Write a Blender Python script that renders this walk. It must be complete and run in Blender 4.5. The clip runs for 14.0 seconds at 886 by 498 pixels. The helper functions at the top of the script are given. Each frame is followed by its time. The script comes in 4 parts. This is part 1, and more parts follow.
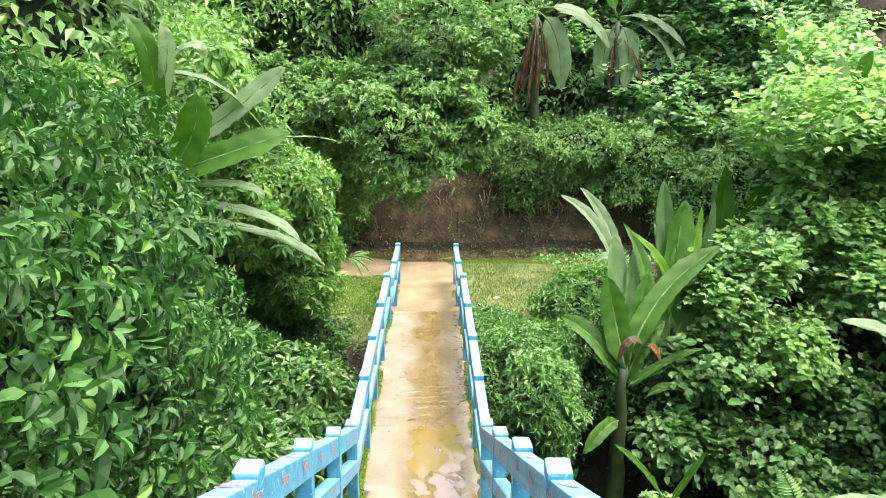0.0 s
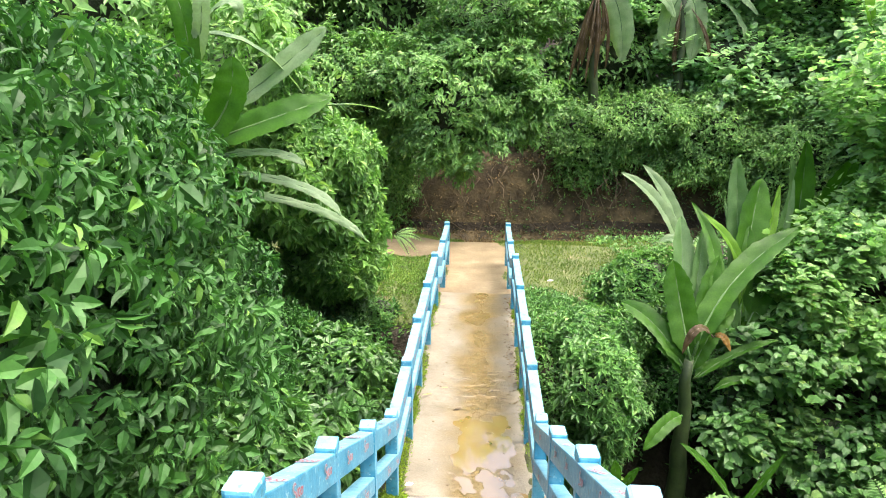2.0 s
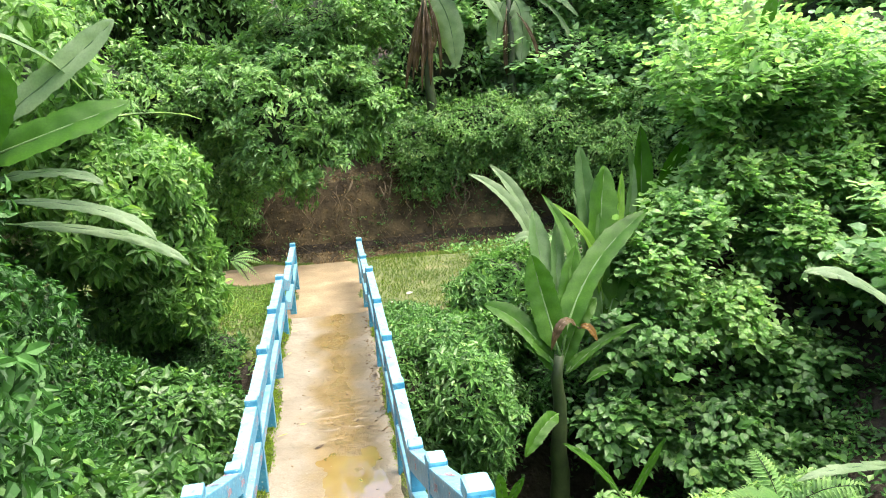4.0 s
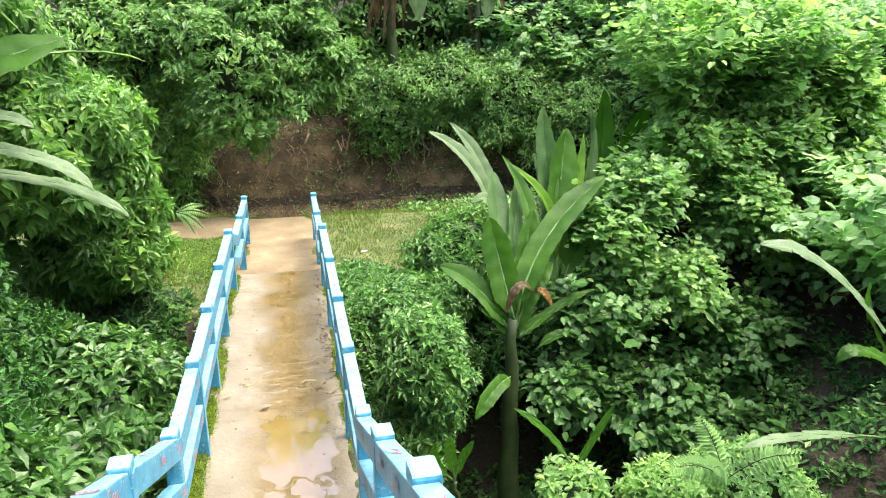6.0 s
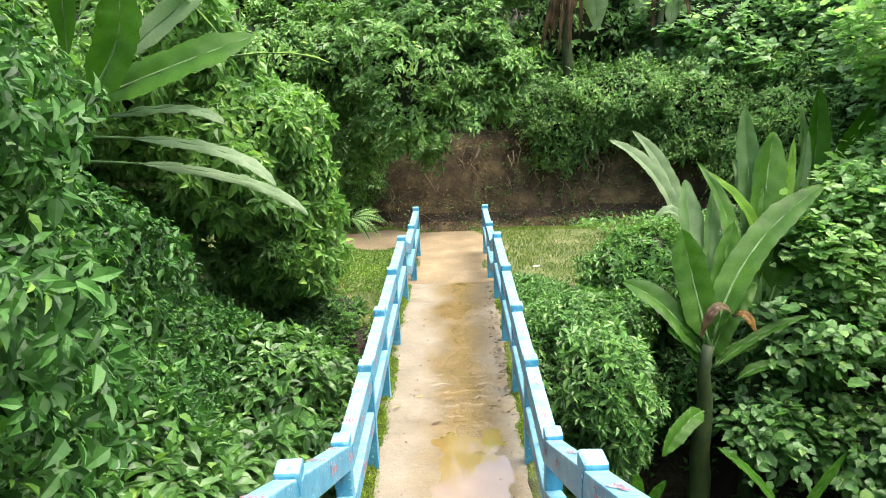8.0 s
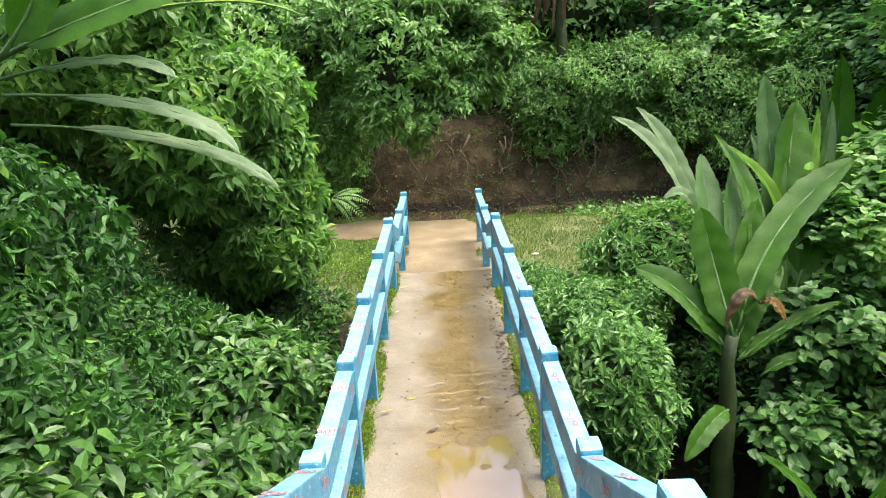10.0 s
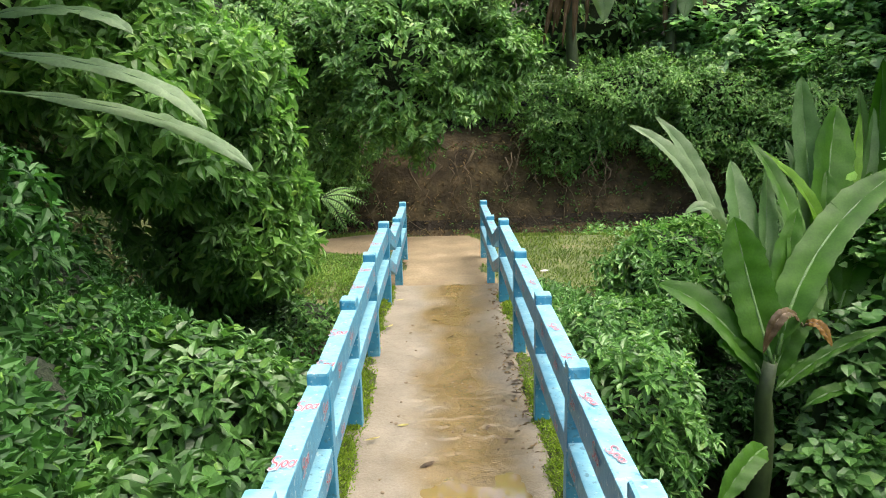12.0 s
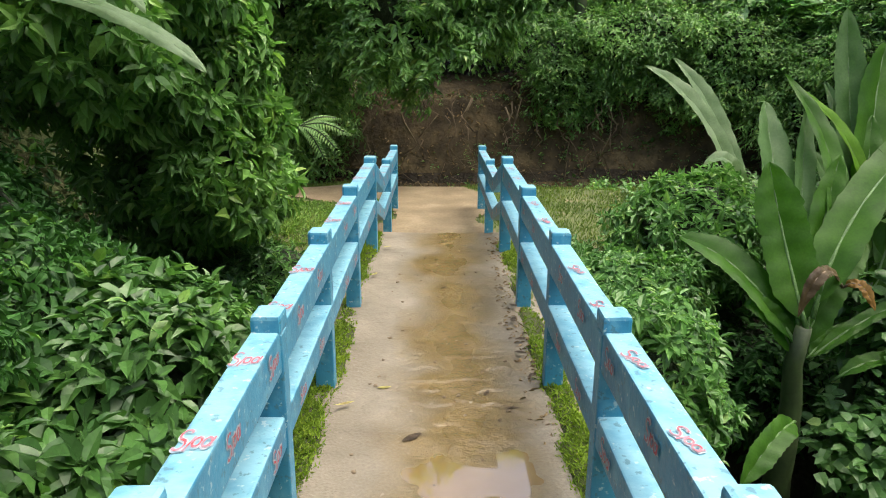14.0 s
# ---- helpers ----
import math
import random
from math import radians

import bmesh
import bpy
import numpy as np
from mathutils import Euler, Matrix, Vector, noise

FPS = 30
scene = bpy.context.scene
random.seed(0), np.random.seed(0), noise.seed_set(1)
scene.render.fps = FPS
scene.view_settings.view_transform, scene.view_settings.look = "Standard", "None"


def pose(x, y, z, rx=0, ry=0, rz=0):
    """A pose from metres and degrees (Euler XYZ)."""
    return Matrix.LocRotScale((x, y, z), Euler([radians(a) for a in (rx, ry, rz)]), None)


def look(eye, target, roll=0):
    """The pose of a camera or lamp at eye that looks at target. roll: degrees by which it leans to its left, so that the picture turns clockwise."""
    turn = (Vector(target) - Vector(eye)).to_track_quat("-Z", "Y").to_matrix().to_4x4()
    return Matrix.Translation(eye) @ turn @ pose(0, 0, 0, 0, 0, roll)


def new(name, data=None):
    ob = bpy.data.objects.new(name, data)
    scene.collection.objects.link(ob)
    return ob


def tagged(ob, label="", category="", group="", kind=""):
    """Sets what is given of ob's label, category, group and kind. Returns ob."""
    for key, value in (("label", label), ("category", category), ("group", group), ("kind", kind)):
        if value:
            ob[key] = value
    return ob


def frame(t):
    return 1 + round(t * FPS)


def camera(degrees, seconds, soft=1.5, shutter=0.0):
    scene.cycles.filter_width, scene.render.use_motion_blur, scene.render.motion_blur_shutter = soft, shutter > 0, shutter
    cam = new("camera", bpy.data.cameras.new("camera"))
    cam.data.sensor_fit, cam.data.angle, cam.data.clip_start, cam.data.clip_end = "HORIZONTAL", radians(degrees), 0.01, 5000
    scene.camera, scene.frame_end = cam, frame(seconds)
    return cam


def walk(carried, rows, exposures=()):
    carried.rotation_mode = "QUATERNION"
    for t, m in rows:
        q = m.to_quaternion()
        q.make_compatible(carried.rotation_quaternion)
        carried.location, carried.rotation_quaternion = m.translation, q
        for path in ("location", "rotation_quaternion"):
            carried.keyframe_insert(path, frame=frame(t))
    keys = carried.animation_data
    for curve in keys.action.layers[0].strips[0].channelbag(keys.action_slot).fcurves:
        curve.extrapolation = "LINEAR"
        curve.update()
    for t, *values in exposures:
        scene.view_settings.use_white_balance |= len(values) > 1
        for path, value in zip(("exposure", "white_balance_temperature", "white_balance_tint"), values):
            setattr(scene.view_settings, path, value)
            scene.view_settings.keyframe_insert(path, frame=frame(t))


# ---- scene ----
cam = camera(65.9, 14.0, soft=1.0)
PATH = [
    (0, (0.123, -6.774, 4.724), (0.156, -4.835, 4.234), 0.5),
    (0.5, (0.121, -6.672, 4.702), (0.157, -4.765, 4.1), -1.3),
    (1, (0.152, -6.498, 4.595), (0.108, -4.594, 3.981), 2.1),
    (1.5, (0.139, -6.256, 4.55), (0.078, -4.334, 4.002), 0.9),
    (2, (0.129, -6.046, 4.447), (0.014, -4.123, 3.908), 0.2),
    (2.5, (0.165, -5.827, 4.302), (-0.02, -3.927, 3.703), 1.2),
    (3, (0.185, -5.567, 4.22), (0.046, -3.663, 3.626), -1.9),
    (3.5, (0.246, -5.331, 4.109), (0.218, -3.411, 3.548), -1.7),
    (4, (0.238, -5.171, 4.007), (0.543, -3.254, 3.525), -2.9),
    (4.2, (0.245, -5.116, 4.021), (0.656, -3.232, 3.49), -2.6),
    (6.3, (0.306, -4.902, 3.96), (0.705, -3.037, 3.357), 0.5),
    (6.5, (0.282, -4.878, 3.918), (0.544, -2.968, 3.387), -0.0),
    (7, (0.209, -4.717, 3.837), (0.248, -2.772, 3.375), -2.8),
    (7.5, (0.184, -4.467, 3.681), (0.179, -2.543, 3.137), -1.0),
    (8, (0.121, -4.262, 3.563), (0.079, -2.333, 3.039), -2.4),
    (8.2, (0.109, -4.153, 3.533), (0.035, -2.218, 3.036), -2.8),
    (10.3, (0.01, -3.115, 2.962), (0.011, -1.186, 2.431), -2.7),
    (10.5, (0.024, -3.032, 2.891), (-0.002, -1.085, 2.436), -3.0),
    (11, (0.019, -2.804, 2.773), (0.022, -0.866, 2.282), -3.8),
    (11.5, (0.001, -2.529, 2.658), (0.007, -0.585, 2.186), -1.9),
    (12, (-0.011, -2.326, 2.553), (-0.012, -0.377, 2.108), -1.4),
    (12.5, (-0.037, -2.098, 2.433), (-0.098, -0.161, 1.94), -3.7),
    (13, (-0.036, -1.867, 2.317), (-0.09, 0.074, 1.839), -2.2),
    (13.5, (-0.029, -1.623, 2.212), (-0.01, 0.301, 1.666), -3.8),
    (14, (-0.025, -1.401, 2.089), (-0.005, 0.522, 1.541), 0.3),
]
walk(cam, [(t, look(eye, target, roll)) for t, eye, target, roll in PATH],
     [(0, 2.06), (3, 2.0), (6.4, 2.0), (8, 1.88), (10.5, 1.64), (12, 1.42), (14, 1.15)])

# ---- light ----
world = bpy.data.worlds.new("overcast")
scene.world = world
world.use_nodes = True
wn = world.node_tree.nodes
sky = wn.new("ShaderNodeTexSky")
sky.sky_type = "NISHITA"
sky.sun_disc = False
SUN_AZ, SUN_EL = radians(100), radians(70)
sky.sun_elevation, sky.sun_rotation = SUN_EL, SUN_AZ
sky.air_density, sky.dust_density, sky.ozone_density = 1.0, 8.0, 0.6
world.node_tree.links.new(sky.outputs[0], wn["Background"].inputs[0])
wn["Background"].inputs[1].default_value = 0.15
sun = new("sun", bpy.data.lights.new("sun", "SUN"))
sun.data.energy, sun.data.angle, sun.data.color = 1.3, radians(60), (1.0, 0.97, 0.91)
sun.matrix_world = look((0, 0, 0), (-math.sin(SUN_AZ) * math.cos(SUN_EL), -math.cos(SUN_AZ) * math.cos(SUN_EL), -math.sin(SUN_EL)))

# ---- materials ----
def material(name, rough=0.7, metal=0.0, spec=0.5):
    m = bpy.data.materials.new(name)
    m.use_nodes = True
    n, l = m.node_tree.nodes, m.node_tree.links
    b = n["Principled BSDF"]
    b.inputs["Roughness"].default_value = rough
    b.inputs["Metallic"].default_value = metal
    b.inputs["Specular IOR Level"].default_value = spec
    return m, n, l, b


def noise_node(n, l, scale, detail=4.0, vec=None):
    t = n.new("ShaderNodeTexNoise")
    t.inputs["Scale"].default_value = scale
    t.inputs["Detail"].default_value = detail
    if vec is not None:
        l.new(vec, t.inputs["Vector"])
    return t.outputs["Fac"]


def ramp(n, l, fac, stops):
    r = n.new("ShaderNodeValToRGB")
    e = r.color_ramp.elements
    while len(e) < len(stops):
        e.new(0.5)
    for k, (p, c) in zip(e, stops):
        k.position = p
        k.color = (*c, 1) if len(c) == 3 else c
    l.new(fac, r.inputs[0])
    return r.outputs[0]


def mix(n, l, fac, a, b, mode="MIX"):
    x = n.new("ShaderNodeMix")
    x.data_type, x.blend_type = "RGBA", mode
    for sock, v in ((x.inputs[0], fac), (x.inputs[6], a), (x.inputs[7], b)):
        if isinstance(v, (int, float)):
            sock.default_value = v
        elif isinstance(v, tuple):
            sock.default_value = (*v, 1)
        else:
            l.new(v, sock)
    return x.outputs[2]


def bump(n, l, b, height, strength=0.3, dist=0.01):
    k = n.new("ShaderNodeBump")
    k.inputs["Strength"].default_value, k.inputs["Distance"].default_value = strength, dist
    l.new(height, k.inputs["Height"])
    l.new(k.outputs[0], b.inputs["Normal"])


def position(n):
    return n.new("ShaderNodeNewGeometry").outputs["Position"]


def leaf_material(name, dark, light, fresh, rough=0.42, through_light=0.34, spec=0.5):
    """Waxy leaf: colour varies from leaf to leaf, a few fresh or yellowing ones, some light shines through."""
    m, n, l, b = material(name, rough, spec=spec)
    g = n.new("ShaderNodeNewGeometry")
    col = ramp(n, l, g.outputs["Random Per Island"], [(0.0, dark), (0.55, light), (0.93, light), (1.0, fresh)])
    big = noise_node(n, l, 0.9, 2, g.outputs["Position"])
    tint = ramp(n, l, big, [(0.3, (0.72, 0.8, 0.75)), (0.7, (1.15, 1.1, 0.95))])
    col = mix(n, l, 1.0, col, tint, "MULTIPLY")
    fine = noise_node(n, l, 60, 3, g.outputs["Position"])
    col = mix(n, l, 0.5, col, ramp(n, l, fine, [(0.3, (0.75, 0.75, 0.75)), (0.7, (1.2, 1.2, 1.15))]), "MULTIPLY")
    l.new(col, b.inputs["Base Color"])
    tr = n.new("ShaderNodeBsdfTranslucent")
    l.new(mix(n, l, 1.0, col, (1.25, 1.4, 0.85), "MULTIPLY"), tr.inputs[0])
    mx = n.new("ShaderNodeMixShader")
    mx.inputs[0].default_value = through_light
    l.new(b.outputs[0], mx.inputs[1])
    l.new(tr.outputs[0], mx.inputs[2])
    l.new(mx.outputs[0], n["Material Output"].inputs[0])
    return m


LEAF_VINE = leaf_material("vine_leaf", (0.015, 0.056, 0.012), (0.048, 0.150, 0.030), (0.13, 0.28, 0.04), 0.55, 0.30, 0.4)
LEAF_SHRUB = leaf_material("shrub_leaf", (0.028, 0.084, 0.021), (0.078, 0.190, 0.046), (0.18, 0.33, 0.07), 0.40, 0.32, 0.5)
LEAF_CLIMBER = leaf_material("climber_leaf", (0.070, 0.165, 0.040), (0.165, 0.330, 0.085), (0.30, 0.46, 0.11), 0.42, 0.42)
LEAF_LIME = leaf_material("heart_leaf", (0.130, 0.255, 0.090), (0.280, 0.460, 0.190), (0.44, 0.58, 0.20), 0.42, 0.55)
# darker copy of the heart leaf, with the ravine's shade put into it
LEAF_LIME_SHADE = leaf_material("heart_leaf_shade", (0.038, 0.108, 0.029), (0.098, 0.225, 0.066), (0.29, 0.44, 0.14), 0.45, 0.42)
LEAF_FAR = leaf_material("tree_leaf", (0.062, 0.150, 0.040), (0.170, 0.340, 0.095), (0.33, 0.47, 0.14))
LEAF_BROAD = leaf_material("broad_creeper_leaf", (0.150, 0.285, 0.150), (0.330, 0.510, 0.290), (0.48, 0.62, 0.32), 0.40, 0.55)
LEAF_BUSH = leaf_material("bush_leaf", (0.040, 0.110, 0.026), (0.130, 0.285, 0.080), (0.26, 0.40, 0.12), 0.38)
LEAF_GRASS = leaf_material("grass_blade", (0.075, 0.140, 0.022), (0.165, 0.240, 0.048), (0.32, 0.31, 0.13), 0.6)
LEAF_MOSS = leaf_material("moss_tuft", (0.080, 0.140, 0.010), (0.190, 0.290, 0.018), (0.30, 0.38, 0.035), 0.8)
LEAF_WEED = leaf_material("weed_leaf", (0.070, 0.150, 0.025), (0.150, 0.270, 0.045), (0.28, 0.38, 0.08), 0.55)
LEAF_DEAD = leaf_material("dead_leaf", (0.10, 0.065, 0.035), (0.22, 0.15, 0.08), (0.34, 0.25, 0.14), 0.8, 0.12)


def banana_material(name, a, c):
    m, n, l, b = material(name, 0.46, spec=0.25)
    p = position(n)
    col = ramp(n, l, noise_node(n, l, 2.5, 5, p), [(0.3, a), (0.7, c)])
    col = mix(n, l, 0.5, col, ramp(n, l, noise_node(n, l, 40, 3, p), [(0.3, (0.8, 0.8, 0.8)), (0.7, (1.15, 1.15, 1.1))]), "MULTIPLY")
    l.new(col, b.inputs["Base Color"])
    w = n.new("ShaderNodeTexNoise")
    w.inputs["Scale"].default_value = 25
    bump(n, l, b, w.outputs["Fac"], 0.25, 0.01)
    tr = n.new("ShaderNodeBsdfTranslucent")
    l.new(mix(n, l, 1.0, col, (1.3, 1.5, 0.6), "MULTIPLY"), tr.inputs[0])
    mx = n.new("ShaderNodeMixShader")
    mx.inputs[0].default_value = 0.46
    l.new(b.outputs[0], mx.inputs[1])
    l.new(tr.outputs[0], mx.inputs[2])
    l.new(mx.outputs[0], n["Material Output"].inputs[0])
    return m


BANANA = banana_material("banana_blade", (0.024, 0.086, 0.007), (0.060, 0.165, 0.014))
BANANA_PALE = banana_material("banana_blade_pale", (0.055, 0.125, 0.036), (0.110, 0.205, 0.078))
BANANA_SILVER = banana_material("banana_blade_silver", (0.130, 0.215, 0.105), (0.240, 0.330, 0.195))
BANANA_FRESH = banana_material("banana_blade_fresh", (0.085, 0.20, 0.020), (0.14, 0.29, 0.03))
BANANA_BROWN = banana_material("banana_blade_brown", (0.040, 0.028, 0.014), (0.120, 0.085, 0.045))
BANANA_DEAD = banana_material("banana_blade_dry", (0.14, 0.075, 0.025), (0.33, 0.19, 0.05))


def simple(name, stops, scale=3.0, rough=0.85, fine=40.0, strength=0.5, dist=0.02):
    m, n, l, b = material(name, rough)
    p = position(n)
    col = ramp(n, l, noise_node(n, l, scale, 6, p), stops)
    f = noise_node(n, l, fine, 5, p)
    col = mix(n, l, 0.6, col, ramp(n, l, f, [(0.3, (0.65, 0.65, 0.65)), (0.7, (1.25, 1.25, 1.25))]), "MULTIPLY")
    l.new(col, b.inputs["Base Color"])
    bump(n, l, b, f, strength, dist)
    return m


SOIL = simple("forest_soil", [(0.3, (0.018, 0.014, 0.009)), (0.7, (0.045, 0.034, 0.021))], 1.5, 0.95, 14, 1.0, 0.06)
BANK = simple("red_earth", [(0.3, (0.026, 0.019, 0.009)), (0.52, (0.062, 0.046, 0.022)), (0.72, (0.140, 0.106, 0.055))], 2.2, 0.95, 11, 0.8, 0.05)
# near-black filler colour that stands for shade between the leaves
GAP_SHADE = simple("leaf_gap_shade", [(0.3, (0.012, 0.020, 0.008)), (0.7, (0.030, 0.045, 0.018))], 6, 0.95, 30, 1.0, 0.05)
DIRT = simple("sandy_dirt", [(0.3, (0.135, 0.100, 0.054)), (0.6, (0.205, 0.160, 0.092)), (0.8, (0.28, 0.228, 0.145))], 1.8, 0.85, 30, 0.6, 0.02)
MOSSY = simple("mossy_soil", [(0.3, (0.035, 0.028, 0.017)), (0.45, (0.040, 0.050, 0.012)), (0.65, (0.075, 0.105, 0.014))], 4.0, 0.95, 60, 0.8, 0.02)
TURF = simple("worn_turf", [(0.3, (0.05, 0.075, 0.018)), (0.58, (0.10, 0.120, 0.040)), (0.78, (0.19, 0.16, 0.09))], 2.2, 0.95, 25, 0.8, 0.03)
BARK = simple("fibrous_bark", [(0.3, (0.10, 0.075, 0.045)), (0.7, (0.22, 0.17, 0.11))], 8, 0.9, 50, 0.8, 0.02)
PSEUDOSTEM = simple("banana_stem", [(0.3, (0.012, 0.026, 0.006)), (0.7, (0.034, 0.056, 0.014))], 4, 0.6, 20, 0.4, 0.01)
MIDRIB = simple("leaf_midrib", [(0.3, (0.05, 0.12, 0.025)), (0.7, (0.09, 0.18, 0.045))], 6, 0.5)
LITTER = simple("fallen_leaf", [(0.3, (0.30, 0.25, 0.08)), (0.7, (0.45, 0.42, 0.14))], 20, 0.7)
LITTER_DARK = simple("rotten_leaf", [(0.3, (0.05, 0.035, 0.02)), (0.7, (0.11, 0.08, 0.05))], 20, 0.7)
PAPER = simple("paper_scrap", [(0.3, (0.7, 0.7, 0.68)), (0.7, (0.82, 0.82, 0.8))], 20, 0.8)


def paint_material():
    """Blue masonry paint: chalky and paler on upward faces, with flakes and mould flecks."""
    m, n, l, b = material("blue_paint", 0.42)
    g = n.new("ShaderNodeNewGeometry")
    p = g.outputs["Position"]
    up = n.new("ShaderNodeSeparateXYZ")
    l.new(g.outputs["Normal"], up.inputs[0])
    col = ramp(n, l, noise_node(n, l, 3.0, 5, p), [(0.3, (0.022, 0.180, 0.305)), (0.7, (0.044, 0.250, 0.390))])
    streak = n.new("ShaderNodeMapping")
    streak.inputs["Scale"].default_value = (30, 30, 3)
    l.new(p, streak.inputs["Vector"])
    col = mix(n, l, 0.5, col, ramp(n, l, noise_node(n, l, 1.0, 5, streak.outputs[0]), [(0.3, (0.72, 0.78, 0.80)), (0.7, (1.2, 1.14, 1.1))]), "MULTIPLY")
    # upward normal plus noise sets how far the pale tone comes in
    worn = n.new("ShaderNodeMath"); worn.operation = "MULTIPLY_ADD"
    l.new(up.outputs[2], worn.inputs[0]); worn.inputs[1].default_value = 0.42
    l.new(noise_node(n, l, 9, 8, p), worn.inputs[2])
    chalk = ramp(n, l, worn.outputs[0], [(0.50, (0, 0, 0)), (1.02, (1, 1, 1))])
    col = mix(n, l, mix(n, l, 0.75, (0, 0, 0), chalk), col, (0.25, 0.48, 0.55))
    flake = ramp(n, l, noise_node(n, l, 30, 12, p), [(0.62, (0, 0, 0)), (0.68, (1, 1, 1))])
    col = mix(n, l, mix(n, l, 0.6, (0, 0, 0), flake), col, (0.46, 0.55, 0.54))
    mould = ramp(n, l, noise_node(n, l, 26, 9, n.new("ShaderNodeTexCoord").outputs["Object"]), [(0.605, (0, 0, 0)), (0.655, (1, 1, 1))])
    col = mix(n, l, mix(n, l, 0.65, (0, 0, 0), mould), col, (0.05, 0.13, 0.15))
    l.new(col, b.inputs["Base Color"])
    bump(n, l, b, noise_node(n, l, 45, 6, p), 0.4, 0.006)
    return m


PAINT = paint_material()
RED, _n, _l, _b = material("red_lettering", 0.6)
_l.new(ramp(_n, _l, noise_node(_n, _l, 40, 6, position(_n)), [(0.38, (0.40, 0.055, 0.07)), (0.58, (0.34, 0.20, 0.24))]), _b.inputs["Base Color"])
WHITE, _n, _l, _b = material("pale_lettering_edge", 0.6)
_l.new(ramp(_n, _l, noise_node(_n, _l, 30, 6, position(_n)), [(0.4, (0.42, 0.46, 0.50)), (0.6, (0.16, 0.34, 0.42))]), _b.inputs["Base Color"])


def deck_material():
    """Concrete under a film of sandy mud: pale and dry along the edges, brown and damp along the trodden middle."""
    m, n, l, b = material("muddy_concrete", 0.6)
    p = position(n)
    sep = n.new("ShaderNodeSeparateXYZ")
    l.new(p, sep.inputs[0])
    wob = noise_node(n, l, 1.6, 5, p)
    # distance from the worn strip, a little right of the middle
    a = n.new("ShaderNodeMath"); a.operation = "SUBTRACT"; l.new(sep.outputs[0], a.inputs[0]); a.inputs[1].default_value = 0.13
    a2 = n.new("ShaderNodeMath"); a2.operation = "ABSOLUTE"; l.new(a.outputs[0], a2.inputs[0])
    a3 = n.new("ShaderNodeMath"); a3.operation = "MULTIPLY_ADD"; l.new(wob, a3.inputs[0]); a3.inputs[1].default_value = 0.9; l.new(a2.outputs[0], a3.inputs[2])
    mud = ramp(n, l, a3.outputs[0], [(0.60, (1, 1, 1)), (0.96, (0, 0, 0))])
    dry = ramp(n, l, noise_node(n, l, 2.2, 6, p), [(0.3, (0.132, 0.114, 0.080)), (0.7, (0.216, 0.192, 0.144))])
    wet = ramp(n, l, noise_node(n, l, 3.5, 6, p), [(0.3, (0.104, 0.072, 0.022)), (0.7, (0.172, 0.125, 0.052))])
    col = mix(n, l, mud, dry, wet)
    f = noise_node(n, l, 55, 6, p)
    col = mix(n, l, 0.55, col, ramp(n, l, f, [(0.3, (0.75, 0.75, 0.75)), (0.7, (1.2, 1.2, 1.2))]), "MULTIPLY")
    spots = ramp(n, l, noise_node(n, l, 13, 4, p), [(0.68, (0, 0, 0)), (0.72, (1, 1, 1))])
    col = mix(n, l, mix(n, l, 0.5, (0, 0, 0), spots), col, (0.29, 0.26, 0.21))
    l.new(col, b.inputs["Base Color"])
    r = ramp(n, l, a3.outputs[0], [(0.48, (0.20, 0.20, 0.20)), (0.92, (0.66, 0.66, 0.66))])
    l.new(r, b.inputs["Roughness"])
    scum = n.new("ShaderNodeTexNoise")
    scum.inputs["Scale"].default_value, scum.inputs["Detail"].default_value, scum.inputs["Distortion"].default_value = 7.0, 9.0, 1.2
    l.new(p, scum.inputs["Vector"])
    both = n.new("ShaderNodeMath"); both.operation = "MULTIPLY_ADD"; both.inputs[1].default_value = 2.2
    l.new(scum.outputs["Fac"], both.inputs[0]); l.new(f, both.inputs[2])
    bump(n, l, b, both.outputs[0], 0.55, 0.012)
    return m


DECK = deck_material()
CONCRETE = simple("stained_concrete", [(0.3, (0.20, 0.19, 0.16)), (0.7, (0.36, 0.34, 0.29))], 3, 0.85, 40, 0.5, 0.01)
RAMP = simple("ramp_concrete", [(0.3, (0.19, 0.172, 0.145)), (0.55, (0.27, 0.245, 0.205)), (0.75, (0.33, 0.30, 0.26))], 3.5, 0.75, 40, 0.5, 0.01)
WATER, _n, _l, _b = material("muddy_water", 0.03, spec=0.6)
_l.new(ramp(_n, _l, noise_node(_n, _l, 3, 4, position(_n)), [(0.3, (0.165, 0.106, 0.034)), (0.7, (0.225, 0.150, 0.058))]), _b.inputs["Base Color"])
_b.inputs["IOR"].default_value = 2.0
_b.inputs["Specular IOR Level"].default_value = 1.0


# ---- building tools ----
rng = np.random.default_rng(7)


def unit(v):
    return v / np.maximum(np.linalg.norm(v, axis=-1, keepdims=True), 1e-9)


def quick_mesh(name, verts, faces, mat, smooth=False):
    """A mesh from arrays: faces all have the same number of corners."""
    verts, faces = np.asarray(verts, np.float32), np.asarray(faces, np.int32)
    me = bpy.data.meshes.new(name)
    me.vertices.add(len(verts))
    me.vertices.foreach_set("co", verts.ravel())
    k = faces.shape[1]
    me.loops.add(faces.size)
    me.loops.foreach_set("vertex_index", faces.ravel())
    me.polygons.add(len(faces))
    me.polygons.foreach_set("loop_start", np.arange(0, faces.size, k, dtype=np.int32))
    me.polygons.foreach_set("loop_total", np.full(len(faces), k, np.int32))
    me.polygons.foreach_set("use_smooth", np.full(len(faces), smooth))
    me.update(calc_edges=True)
    me.materials.append(mat)
    return me


